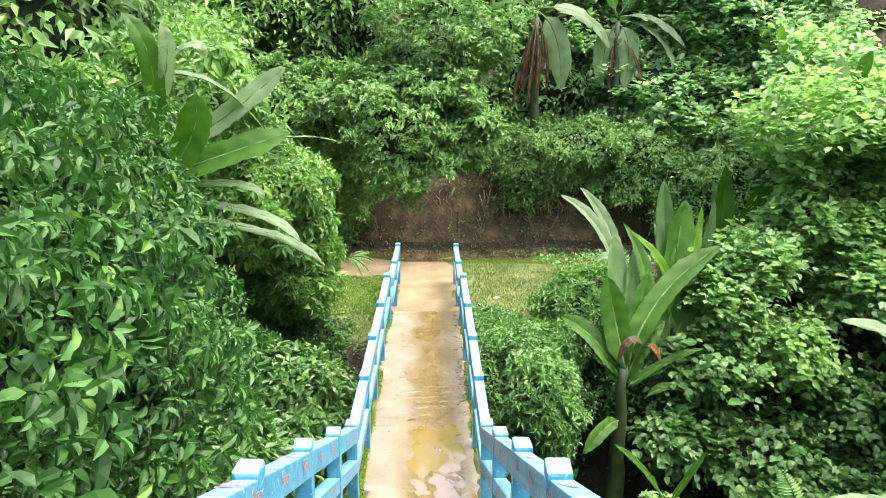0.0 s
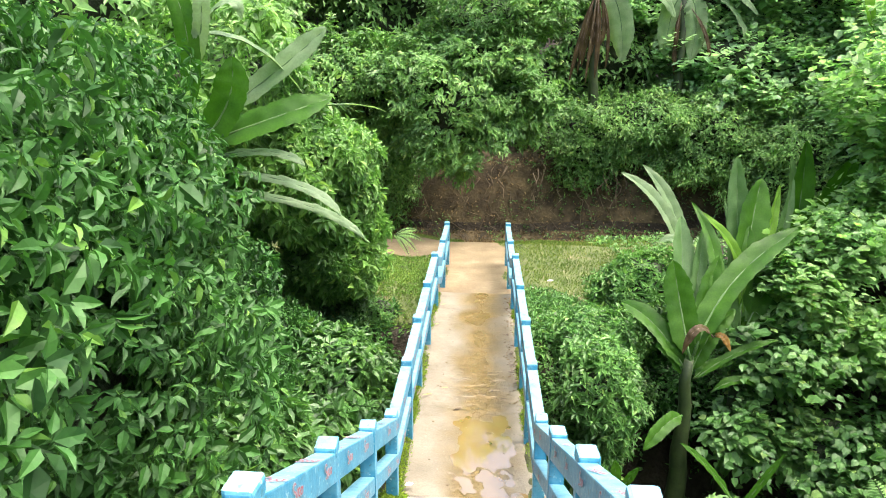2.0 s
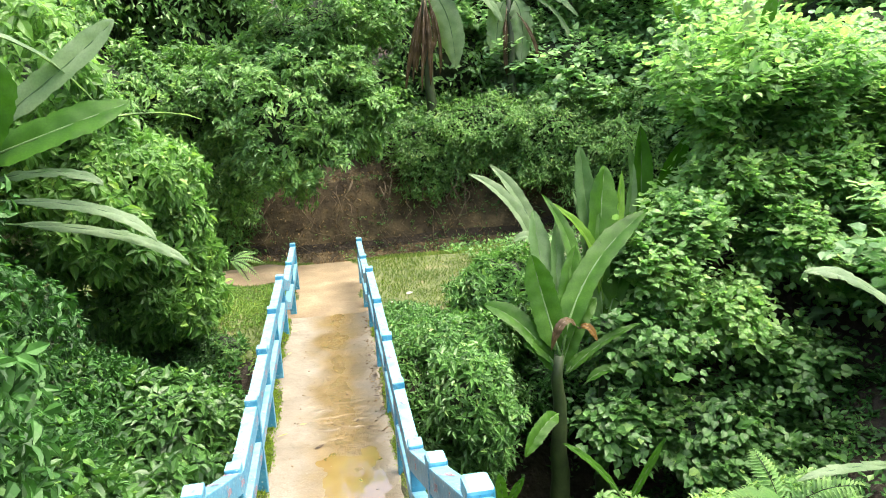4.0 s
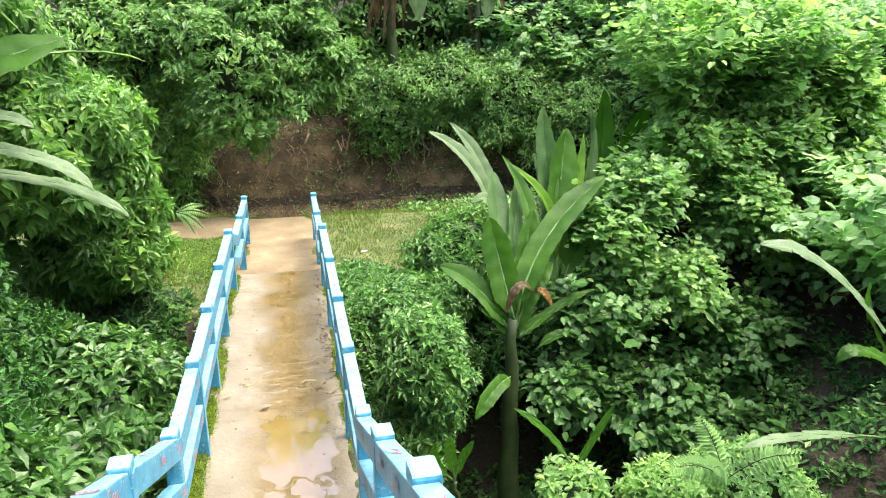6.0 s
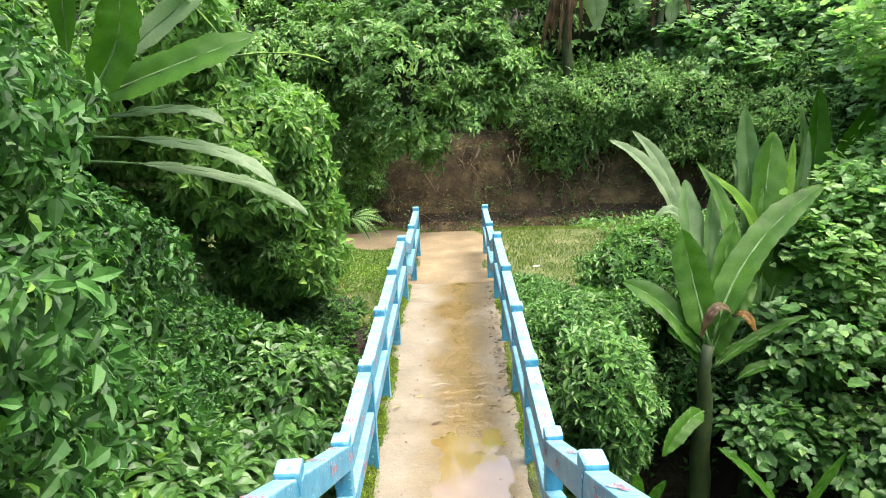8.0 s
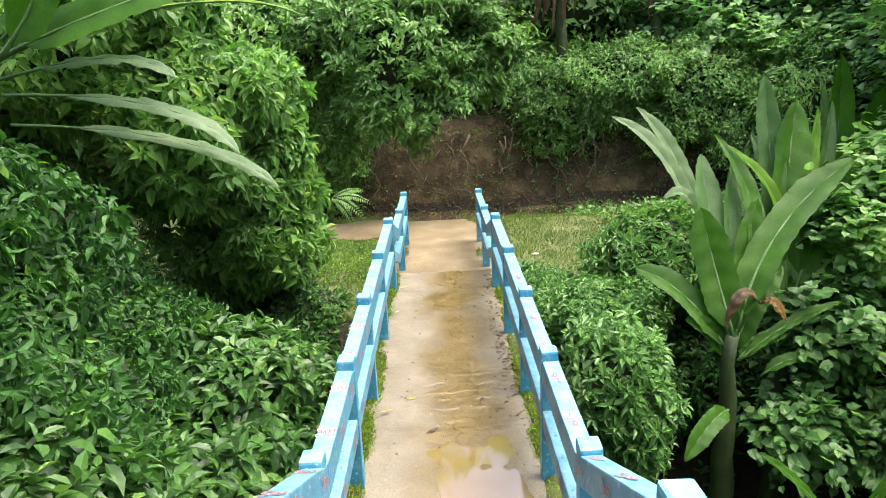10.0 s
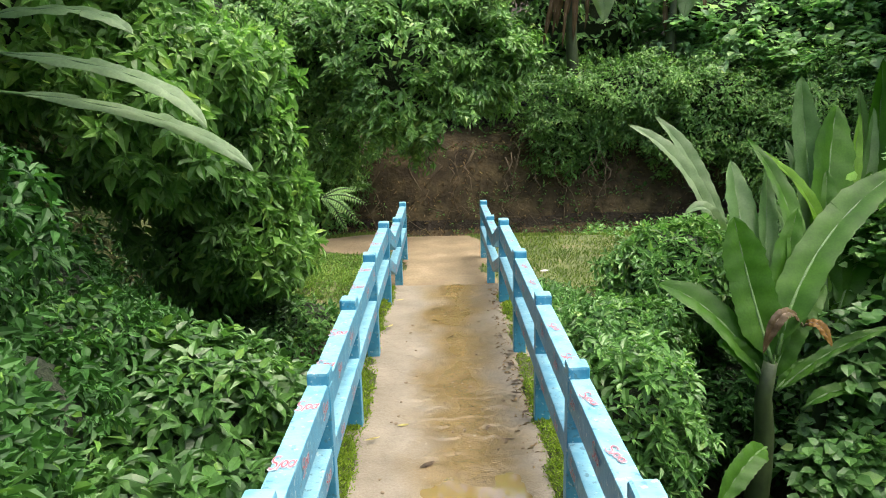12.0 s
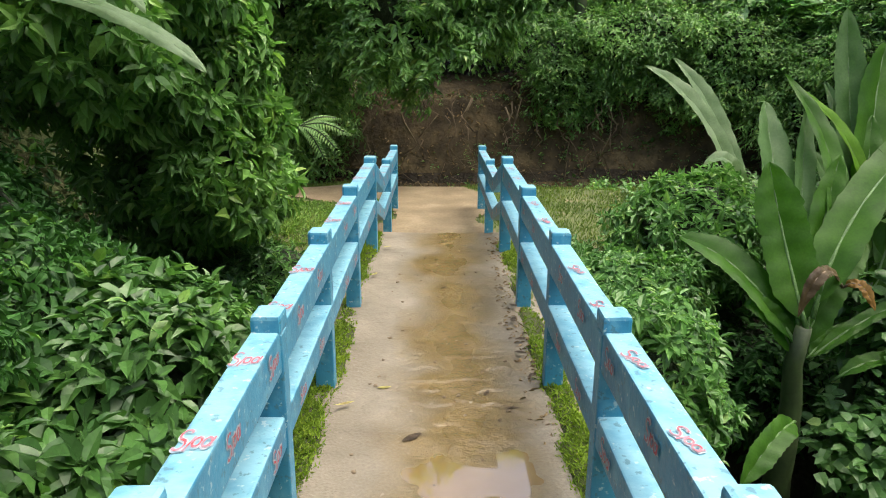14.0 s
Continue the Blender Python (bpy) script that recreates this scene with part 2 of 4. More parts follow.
def part(name, bm, mat, parent=None, label="", smooth=False):
    me = bpy.data.meshes.new(name)
    bm.normal_update()
    bm.to_mesh(me)
    bm.free()
    me.materials.append(mat)
    if smooth:
        me.polygons.foreach_set("use_smooth", np.full(len(me.polygons), True))
    ob = new(name, me)
    ob.parent = parent
    return tagged(ob, label)


def piece(name, me, parent=None, label="", kind=""):
    ob = new(name, me)
    ob.parent = parent
    return tagged(ob, label, kind=kind)


def thing(name, label, category, group="", kind="", at=(0, 0, 0)):
    ob = new(name)
    ob.empty_display_size = 0.1
    ob.location = at
    return tagged(ob, label, category, group, kind)


def grid_mesh(name, xs, ys, zfun, mat, smooth=True):
    X, Y = np.meshgrid(xs, ys)
    Z = zfun(X, Y)
    v = np.stack([X, Y, Z], -1).reshape(-1, 3)
    nx, ny = len(xs), len(ys)
    i = (np.arange(ny - 1)[:, None] * nx + np.arange(nx - 1)[None]).ravel()
    return quick_mesh(name, v, np.stack([i, i + 1, i + 1 + nx, i + nx], 1), mat, smooth)


WAVES = [(rng.normal(size=3), rng.uniform(0, 6.28)) for _ in range(14)]


def wobble(p, scale):
    """Smooth random field of about unit size over points p."""
    s = 0
    for k, (d, ph) in enumerate(WAVES):
        s = s + np.sin(p @ (d * scale) + ph + 1.7 * np.sin(p @ (WAVES[k - 3][0] * scale * 0.6)))
    return s / 3.2


def smooth(t):
    t = np.clip(t, 0, 1)
    return t * t * (3 - 2 * t)


# ---- the lie of the land ----
# the rise behind the ramp, y below -11, is unseen, added to block low sky
YS = [-400, -60, -30, -16, -11, -7.9, -1.0, 1.0, 4.4, 6.3, 8.5, 12.4, 14.0, 16.0, 16.5, 17.2, 20, 30, 60, 400]
ZS = [22, 18, 11, 6.5, 3.9, 3.4, -0.1, -3.0, -3.3, -0.75, -0.42, -0.55, -0.95, -1.5, -1.2, 0.9, 2.6, 7.5, 15, 20]


def land(X, Y):
    z = np.interp(Y - 2.4 * smooth((X - 1.3) / 1.6) * smooth((Y - 0.5) / 2.5) * smooth((11.5 - Y) / 2.6), YS, ZS)
    left = smooth((-X - 2.4) / 5.0) * 5.0 * smooth((6.0 - Y) / 6.0) + smooth((-X - 3.4) / 5.0) * 6.0 * smooth((Y - 3.0) / 5.0) * smooth((30 - Y) / 10)
    right = smooth((X - 6.0) / 14.0) * 7.0 - 1.4 * smooth((X - 1.6) / 1.4) * smooth((8.5 - X) / 3.0) * smooth((Y - 0.5) / 2.0) * smooth((8.0 - Y) / 2.0)
    p = np.stack([X, Y, 0 * X], -1)
    rough = 0.10 * wobble(p, 0.9) + 0.5 * wobble(p, 0.15) * smooth((np.abs(X) - 6) / 10)
    return z + left + right + rough * smooth((np.abs(X) - 0.8) / 1.0)


gx = np.unique(np.concatenate([np.linspace(-400, -25, 16), np.linspace(-25, -8, 30), np.linspace(-8, 10, 100), np.linspace(10, 28, 30), np.linspace(28, 400, 16)]))
gy = np.unique(np.concatenate([np.linspace(-400, -20, 14), np.linspace(-20, -8, 20), np.linspace(-8, 18, 170), np.linspace(18, 40, 40), np.linspace(40, 400, 16)]))
ground = new("ground", grid_mesh("ground", gx, gy, land, SOIL))
tagged(ground, "dark forest soil sloping into a ravine and up a hillside", "ground", kind="structure")


def draped(name, xs, ys, lift, mat, label, category, keep=None):
    X, Y = np.meshgrid(xs, ys)
    Z = land(X, Y) + lift
    v = np.stack([X, Y, Z], -1).reshape(-1, 3)
    nx, ny = len(xs), len(ys)
    i = (np.arange(ny - 1)[:, None] * nx + np.arange(nx - 1)[None]).ravel()
    f = np.stack([i, i + 1, i + 1 + nx, i + nx], 1)
    if keep is not None:
        f = f[keep(v[f].mean(1))]
    ob = new(name, quick_mesh(name, v, f, mat, True))
    return tagged(ob, label, category, kind="structure")


draped("bank_face", np.linspace(-7, 9, 90), np.linspace(15.9, 18.2, 60), 0.02, BANK, "bare reddish-brown earth bank with roots below overhanging bushes", "earth bank")
draped("turf", np.linspace(-6, 6, 90), np.linspace(6.7, 16.0, 100), 0.012, TURF, "worn grass verge beyond the end of the bridge", "grass", lambda c: (c[:, 2] > -0.75) | (c[:, 1] > 10.5))


def on_path(c):
    w = 0.12 * wobble(c * [1, 1, 0], 2.0)
    ahead = (np.abs(c[:, 0] + 0.02 * (c[:, 1] - 7)) < 0.80 + 0.06 * np.maximum(c[:, 1] - 9, 0) + w)
    cross = (c[:, 0] < 0.9 + w) & (np.abs(c[:, 1] - 12.0 - 0.10 * (-c[:, 0])) < 0.95 + w)
    return ahead & (c[:, 1] < 12.6 + w) | cross


draped("dirt_path", np.linspace(-7, 2, 150), np.linspace(6.6, 13.6, 130), 0.035, DIRT, "pale trodden sandy dirt path leaving the bridge", "path", on_path)

# ---- footbridge ----
SLOPE = 0.482
BEYOND = 6.68


def deck_z(X, Y):
    p = np.stack([X, Y, 0 * X], -1)
    base = 0.0045 * wobble(p, 2.6) + 0.0028 * wobble(p, 11.0) + 0.0016 * wobble(p, 31.0)
    hollow = np.exp(-(((X - 0.17 - 0.05 * wobble(p, 3.1)) / 0.39) ** 4 + ((Y - 1.06 - 0.10 * wobble(p, 3.7)) / 0.86) ** 6))
    plates = smooth((wobble(p * [1, 1.5, 1], 13.0) + 0.5 * wobble(p, 37.0) - 0.05) / 0.2)
    dip = -0.019 * hollow + (0.0045 + 0.011 * smooth((0.9 - Y) / 0.25)) * plates * hollow * smooth((np.abs(Y - 1.35) - 0.25) / 0.3)
    flaky = smooth((Y - 1.75) / 0.5) * smooth((3.7 - Y) / 0.9) * smooth((0.58 - np.abs(X - 0.08)) / 0.2)
    crust = 0.008 * smooth((wobble(p * [1, 1.9, 1], 17.0) - 0.1) / 0.2) * flaky
    return base + dip + crust


deck = new("deck", grid_mesh("deck", np.linspace(-0.86, 0.86, 170), np.linspace(0.16, BEYOND, 560), deck_z, DECK))
tagged(deck, "concrete bridge deck under a film of sandy brown mud", "bridge deck", kind="structure")
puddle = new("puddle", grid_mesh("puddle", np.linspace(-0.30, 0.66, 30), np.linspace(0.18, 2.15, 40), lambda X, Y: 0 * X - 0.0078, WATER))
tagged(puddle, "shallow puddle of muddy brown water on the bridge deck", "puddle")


def ramp_z(X, Y):
    p = np.stack([X, Y, 0 * X], -1)
    up = np.maximum(0.16 - Y, 0) * SLOPE
    rib = 0.004 * smooth((wobble(p * [0.35, 3.2, 1], 6.0) - 0.5) / 0.2)
    return np.minimum(up, 8.0 * SLOPE) - rib + 0.006 * wobble(p, 4.0)


approach = new("approach_ramp", grid_mesh("approach_ramp", np.linspace(-0.86, 0.86, 40), np.linspace(-10.5, 0.16, 520), ramp_z, RAMP))
tagged(approach, "steep worn concrete approach ramp, pale and sandy", "ramp", kind="structure")


def box(bm, lo, hi, bevel=0.012):
    r = bmesh.ops.create_cube(bm, size=1.0)
    c, s = [(a + b) / 2 for a, b in zip(lo, hi)], [b - a for a, b in zip(lo, hi)]
    for v in r["verts"]:
        v.co = Vector((c[0] + v.co.x * s[0], c[1] + v.co.y * s[1], c[2] + v.co.z * s[2]))
    if bevel:
        es = list({e for v in r["verts"] for e in v.link_edges})
        bmesh.ops.bevel(bm, geom=es, offset=bevel, segments=2, profile=0.6, affect="EDGES")


def sweep_box(bm, x0, x1, pts, depth):
    """A beam between x0 and x1 whose top edge runs through pts (y, z)."""
    rings = []
    for y, z in pts:
        rings.append([bm.verts.new((x, y, zz)) for x, zz in ((x0, z - depth), (x1, z - depth), (x1, z), (x0, z))])
    for a, b in zip(rings, rings[1:]):
        for i in range(4):
            bm.faces.new((a[i], a[(i + 1) % 4], b[(i + 1) % 4], b[i]))
    bm.faces.new(rings[0][::-1])
    bm.faces.new(rings[-1])
    bmesh.ops.recalc_face_normals(bm, faces=bm.faces)
    es = [e for e in bm.edges if e.calc_face_angle(0) > 0.5]
    bmesh.ops.bevel(bm, geom=es, offset=0.010, segments=2, profile=0.6, affect="EDGES")


bm = bmesh.new()
sweep_box(bm, -0.84, 0.84, [(-0.2, -0.03), (0.4, -0.03), (BEYOND - 0.01, -0.03)], 0.22)
tagged(part("deck_slab", bm, CONCRETE), "stained concrete slab carrying the bridge deck", "slab", kind="structure")
bm = bmesh.new()
sweep_box(bm, -0.84, 0.84, [(-10.4, 3.8), (-7.9, 3.77), (0.0, 0.04)], 0.8)
tagged(part("ramp_slab", bm, CONCRETE), "concrete slab under the approach ramp", "slab", kind="structure")

RAIL_TOP = [(-10.0, 4.85), (-7.85, 4.78), (0.05, 0.98), (5.87, 0.98), (7.0, 0.62), (10.1, 0.56)]


def rail_z(y):
    return float(np.interp(y, [p[0] for p in RAIL_TOP], [p[1] for p in RAIL_TOP]))


POSTS = [-9.9, -8.9, -7.75, -6.45, -5.17, -3.90, -2.63, -1.38, -0.02, 1.29, 2.66, 4.15, 5.85, 8.25, 10.0]
SPANS = [(-10.0, -7.85), (-7.85, 0.05), (0.05, 5.87), (5.87, 7.0), (7.0, 10.1)]


def stroke(bm, line, width, place, lift):
    """A flat ribbon along a line of points on a painted face."""
    line = np.array(line, float)
    t = unit(np.gradient(line, axis=0))
    nrm = np.stack([-t[:, 1], t[:, 0]], 1) * width / 2
    a = [bm.verts.new(place(*q, lift)) for q in line + nrm]
    b = [bm.verts.new(place(*q, lift)) for q in line - nrm]
    for k in range(len(line) - 1):
        bm.faces.new((a[k], a[k + 1], b[k + 1], b[k]))


ANG = np.linspace(0, 2 * math.pi, 15)
MARK = [
    [(-0.048 + 0.019 * math.cos(a), 0.018 + 0.017 * math.sin(a)) for a in np.linspace(0.5, 4.6, 9)]
    + [(-0.050 + 0.019 * math.cos(a), -0.017 + 0.018 * math.sin(a)) for a in np.linspace(1.5, -2.6, 9)],
    [(-0.011 - 0.010 * q, 0.012 - 0.052 * q) for q in np.linspace(0, 1, 4)],
    [(0.007 + 0.014 * math.cos(a), -0.008 + 0.016 * math.sin(a)) for a in ANG],
    [(0.043 + 0.014 * math.cos(a), -0.008 + 0.016 * math.sin(a)) for a in ANG],
    [(0.062 - 0.003 * q, 0.012 - 0.036 * q) for q in np.linspace(0, 1, 4)],
]


def lettering(parent, side, y, face):
    """A worn hand-painted red mark of curls and strokes with a pale edge."""
    r = random.Random(int(y * 977) + (3 if side > 0 else 0) + len(face))
    size = 1.0 + 0.12 * r.random()

    def place(u, v, lift):
        u, v = (u + 0.16 * v) * size, v * size
        if face == "top":
            if side > 0:
                u, v = 0.35 * u + 0.94 * v, -0.94 * u * 0.7 + 0.35 * v
            yy = y + v * 1.5
            return (side * 0.733 + u * 0.8, yy, rail_z(yy) + 0.003 + lift)
        yy = y + u * (1.0 if side < 0 else -1.0)
        drop = 0.075 if face == "inner" else 0.47
        return (side * (0.672 - lift), yy, rail_z(yy) - drop + v * 1.15)

    for extra, width, mat, nm in ((0.0, 0.017, WHITE, "mark_edge"), (0.003, 0.0075, RED, "mark")):
        bm = bmesh.new()
        for k, line in enumerate(MARK):
            stroke(bm, line, width, place, extra + 0.0004 * k)
        part(nm, bm, mat, parent)


for side in (-1, 1):
    rail = thing("railing", "blue-painted concrete railing with capped posts and two beams, paint worn", "railing", "railings of the footbridge")
    x0, x1 = side * 0.675, side * 0.792
    for y in POSTS:
        bm = bmesh.new()
        t = rail_z(y)
        lean = 0.006 * math.sin(y * 7 + side)
        box(bm, (min(x0, x1) - 0.002, y - 0.048, t - 1.18), (max(x0, x1) + 0.002, y + 0.048, t - 0.02), 0.008)
        for v in bm.verts:
            v.co.x += lean
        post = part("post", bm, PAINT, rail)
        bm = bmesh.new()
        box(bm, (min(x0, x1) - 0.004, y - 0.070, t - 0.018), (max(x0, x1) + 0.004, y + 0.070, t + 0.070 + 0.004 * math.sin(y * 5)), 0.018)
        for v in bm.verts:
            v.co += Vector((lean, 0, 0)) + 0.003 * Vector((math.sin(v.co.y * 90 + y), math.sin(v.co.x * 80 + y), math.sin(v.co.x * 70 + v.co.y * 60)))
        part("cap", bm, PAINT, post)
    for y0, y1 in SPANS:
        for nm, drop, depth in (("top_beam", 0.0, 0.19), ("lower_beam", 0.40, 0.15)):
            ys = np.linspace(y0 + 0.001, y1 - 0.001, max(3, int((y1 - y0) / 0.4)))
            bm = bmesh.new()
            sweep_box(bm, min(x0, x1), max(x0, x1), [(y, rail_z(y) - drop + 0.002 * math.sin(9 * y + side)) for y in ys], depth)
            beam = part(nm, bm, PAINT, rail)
            y = y0 + 0.35
            while y < y1 - 0.15 and y0 > -8:
                if min(abs(y - q) for q in POSTS) > 0.17:
                    if nm == "top_beam":
                        lettering(beam, side, y, "top")
                        lettering(beam, side, y + 0.14, "inner")
                    else:
                        lettering(beam, side, y + 0.1, "lower")
                y += 0.56


# mossy soil banked up round the feet of the posts
for side in (-1, 1):
    def berm_z(X, Y):
        p = np.stack([X, Y, 0 * X], -1)
        up = smooth((np.abs(X) - 0.615 - 0.02 * wobble(p, 3.0) - 0.010 * wobble(p, 13.0)) / 0.12)
        return -0.03 + up * (0.05 + 0.02 * wobble(p, 2.2) + 0.014 * wobble(p, 14.0)) - 0.08 * smooth((np.abs(X) - 0.82) / 0.08) + np.maximum(0.16 - Y, 0) * SLOPE - 0.03 * smooth((Y - 6.0) / 0.5)
    xs = np.linspace(0.53, 0.92, 34) * side
    ob = new("moss_berm", grid_mesh("moss_berm", np.sort(xs), np.linspace(-7.5, 6.6, 480), berm_z, MOSSY))
    tagged(ob, "mossy soil banked along the foot of the railing", "moss", kind="structure")

# ---- foliage tools ----
LEAF_SHAPES = {  # along, across, rise; six facets round a sunken middle
    "ovate": ([(0, 0, 0), (0.27, 0.42, 0.08), (0.64, 0.31, 0.04), (1, 0, -0.20), (0.64, -0.31, 0.04), (0.27, -0.42, 0.08), (0.45, 0, -0.06)],
              [(0, 6, 1), (1, 6, 2), (2, 6, 3), (3, 6, 4), (4, 6, 5), (5, 6, 0)]),
    "heart": ([(0, 0, 0), (0.10, 0.46, 0.05), (0.55, 0.46, 0.03), (1, 0, -0.20), (0.55, -0.46, 0.03), (0.10, -0.46, 0.05), (0.40, 0, -0.06)],
              [(0, 6, 1), (1, 6, 2), (2, 6, 3), (3, 6, 4), (4, 6, 5), (5, 6, 0)]),
    "slim": ([(0, 0, 0), (0.42, 0.5, 0.07), (1, 0, -0.18), (0.42, -0.5, 0.07), (0.5, 0, -0.06)],
             [(0, 4, 1), (4, 2, 1), (0, 3, 4), (4, 3, 2)]),
}


def leaf_mesh(name, P, T, N, length, width, shape, mat):
    pts, faces = LEAF_SHAPES[shape]
    pts = np.array(pts)
    T = unit(T)
    S = unit(np.cross(N, T))
    N = np.cross(T, S)
    L = length[:, None, None]
    W = width[:, None, None]
    V = P[:, None] + pts[None, :, 0:1] * L * T[:, None] + pts[None, :, 1:2] * W * S[:, None] + pts[None, :, 2:3] * L * N[:, None]
    n, k = len(P), len(pts)
    tris = []
    for f in faces:
        f = [q for j, q in enumerate(f) if q not in f[:j]]
        for j in range(1, len(f) - 1):
            tris.append((f[0], f[j], f[j + 1]))
    F = (np.arange(n)[:, None, None] * k + np.array(tris)[None]).reshape(-1, 3)
    return quick_mesh(name, V.reshape(-1, 3), F, mat)


def shells(balls, per_m2, floor=True, depth=0.30, rough=0.22, back=None):
    """Points and outward directions over the outside of a heap of soft balls (centre, radii)."""
    P, D = [], []
    cs = np.array([b[:3] for b in balls], float)
    rs = np.array([b[3:6] for b in balls], float)
    for i, (c, r) in enumerate(zip(cs, rs)):
        area = 4 * math.pi * ((r[0] * r[1]) ** 1.6 / 3 + (r[0] * r[2]) ** 1.6 / 3 + (r[1] * r[2]) ** 1.6 / 3) ** (1 / 1.6)
        n = int(area * per_m2)
        d = unit(rng.normal(size=(n, 3)))
        q = c + d * r
        swell = 1 + rough * wobble(q, 1.3) + 0.5 * rough * wobble(q, 3.4) - depth * rng.random((n, 1))[:, 0] ** 2
        q = c + d * r * swell[:, None]
        ok = np.ones(n, bool)
        for j in range(len(cs)):
            if j != i:
                ok &= (((q - cs[j]) / rs[j]) ** 2).sum(1) > 0.55
        if back is not None:  # the side turned to the hill stays bare
            ok &= d @ np.array(back) < 0.35
        if floor:
            ok &= q[:, 2] > land(q[:, 0], q[:, 1]) - 0.05
        P.append(q[ok])
        D.append(unit(d / r)[ok])
    return np.concatenate(P), np.concatenate(D)


def clear(P):
    """Keeps growth off the bridge, the ramp and the path."""
    near = (np.abs(P[:, 0]) < 0.93) & (P[:, 2] < np.interp(P[:, 1], [-8, 0, 5, 14], [6.5, 2.2, 2.2, 2.0])) & (P[:, 1] < 10.5) & (P[:, 2] > np.interp(P[:, 1], [-8, 0, 7], [3.5, -0.25, -0.25]))
    lane = (np.abs(P[:, 0]) < 0.75) & (P[:, 1] < 3)
    return ~(near | lane)


def rosettes(P, D, count, size, droop, upward, wild=0.5):
    """Shoots whose leaves fan out round the tip, the outer ones hanging."""
    n = len(P)
    rise = np.array([0.0, 0.0, 1.0])
    axis = unit(D * 0.75 + rise * upward + rng.normal(size=(n, 3)) * wild * 0.6)
    e1 = unit(np.cross(axis, rng.normal(size=(n, 3))))
    e2 = np.cross(axis, e1)
    j = np.arange(count)
    turn = (2.4 * j)[None] + rng.uniform(0, 6.28, (n, 1)) + rng.normal(size=(n, count)) * 0.35
    tilt = np.radians(38 + 62 * (j / max(1, count - 1)))[None] + rng.normal(size=(n, count)) * 0.22
    out = np.cos(turn)[..., None] * e1[:, None] + np.sin(turn)[..., None] * e2[:, None]
    T = np.cos(tilt)[..., None] * axis[:, None] + np.sin(tilt)[..., None] * out
    T[..., 2] -= droop * (0.35 + 0.5 * j / count)[None]
    T = unit(T)
    N = np.sin(tilt)[..., None] * axis[:, None] - np.cos(tilt)[..., None] * out * 0.8 + rng.normal(size=T.shape) * wild * 0.3
    N[..., 2] += 0.35
    L = size * rng.uniform(0.7, 1.3, n)[:, None] * (0.62 + 0.55 * j / count)[None] * rng.uniform(0.75, 1.2, (n, count))
    C = P[:, None] + T * (0.18 * L)[..., None] - axis[:, None] * (0.5 * size * j / count)[None, :, None]
    C, T, N, L = C.reshape(-1, 3), T.reshape(-1, 3), unit(N.reshape(-1, 3)), L.ravel()
    k = clear(C) & clear(C + T * L[:, None])
    return C[k], T[k], N[k], L[k]


def clumps(P, D, count, size, droop, upward, spread=0.16, wild=0.5):
    """Leafy sprigs from each point, leaves set alternately along a drooping twig: places, tip directions, faces."""
    n = len(P)
    rise = np.array([0.0, 0.0, 1.0])
    tw = unit(D * 0.7 + rng.normal(size=(n, 3)) * (0.35 + 0.5 * wild) + rise * (0.5 * upward - 0.7 * droop))
    ls = spread * 3.0 * rng.uniform(0.5, 1.3, n)
    sd = unit(np.cross(tw, rise + 0.3 * rng.normal(size=(n, 3))))
    j = np.arange(count)
    s_ = (j + 0.6) / count
    C = P[:, None] - tw[:, None] * (ls * 0.45)[:, None, None] + tw[:, None] * (s_[None] * ls[:, None])[..., None] - rise * (s_[None] ** 2 * ls[:, None] * 0.35 * (0.3 + droop))[..., None]
    C = C + rng.normal(size=C.shape) * spread * 0.18
    flip = np.where(j % 2 == 0, 1.0, -1.0)[None, :, None]
    T = sd[:, None] * flip * 0.75 + tw[:, None] * (0.45 + 0.5 * s_)[None, :, None] + rng.normal(size=C.shape) * wild * 0.45
    T[..., 2] -= droop * 0.8
    N = np.repeat(D[:, None], count, 1) * 0.55 + rng.normal(size=C.shape) * wild * 0.42
    N[..., 2] += upward
    L = (size * rng.uniform(0.75, 1.25, n)[:, None] * (1.1 - 0.35 * s_[None]) * rng.uniform(0.75, 1.2, (n, count))).ravel()
    C, T, N = C.reshape(-1, 3), unit(T.reshape(-1, 3)), unit(N.reshape(-1, 3))
    k = clear(C) & clear(C + T * L[:, None])
    return C[k], T[k], N[k], L[k]


# Near-black balls inside the leaves put the shade of the gaps into colour.
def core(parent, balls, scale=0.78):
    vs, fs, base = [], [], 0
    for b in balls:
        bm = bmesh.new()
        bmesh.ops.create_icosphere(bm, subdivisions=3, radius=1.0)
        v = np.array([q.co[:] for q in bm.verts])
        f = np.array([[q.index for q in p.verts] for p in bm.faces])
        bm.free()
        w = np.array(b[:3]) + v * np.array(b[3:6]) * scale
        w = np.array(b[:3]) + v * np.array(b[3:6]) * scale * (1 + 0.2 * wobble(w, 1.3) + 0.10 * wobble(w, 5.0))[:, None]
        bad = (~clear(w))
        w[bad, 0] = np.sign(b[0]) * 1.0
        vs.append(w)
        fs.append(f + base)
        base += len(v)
    piece("undergrowth", quick_mesh("undergrowth", np.concatenate(vs), np.concatenate(fs), GAP_SHADE, True), parent, "dark filler inside the leaves, shade of the gaps put into its colour")


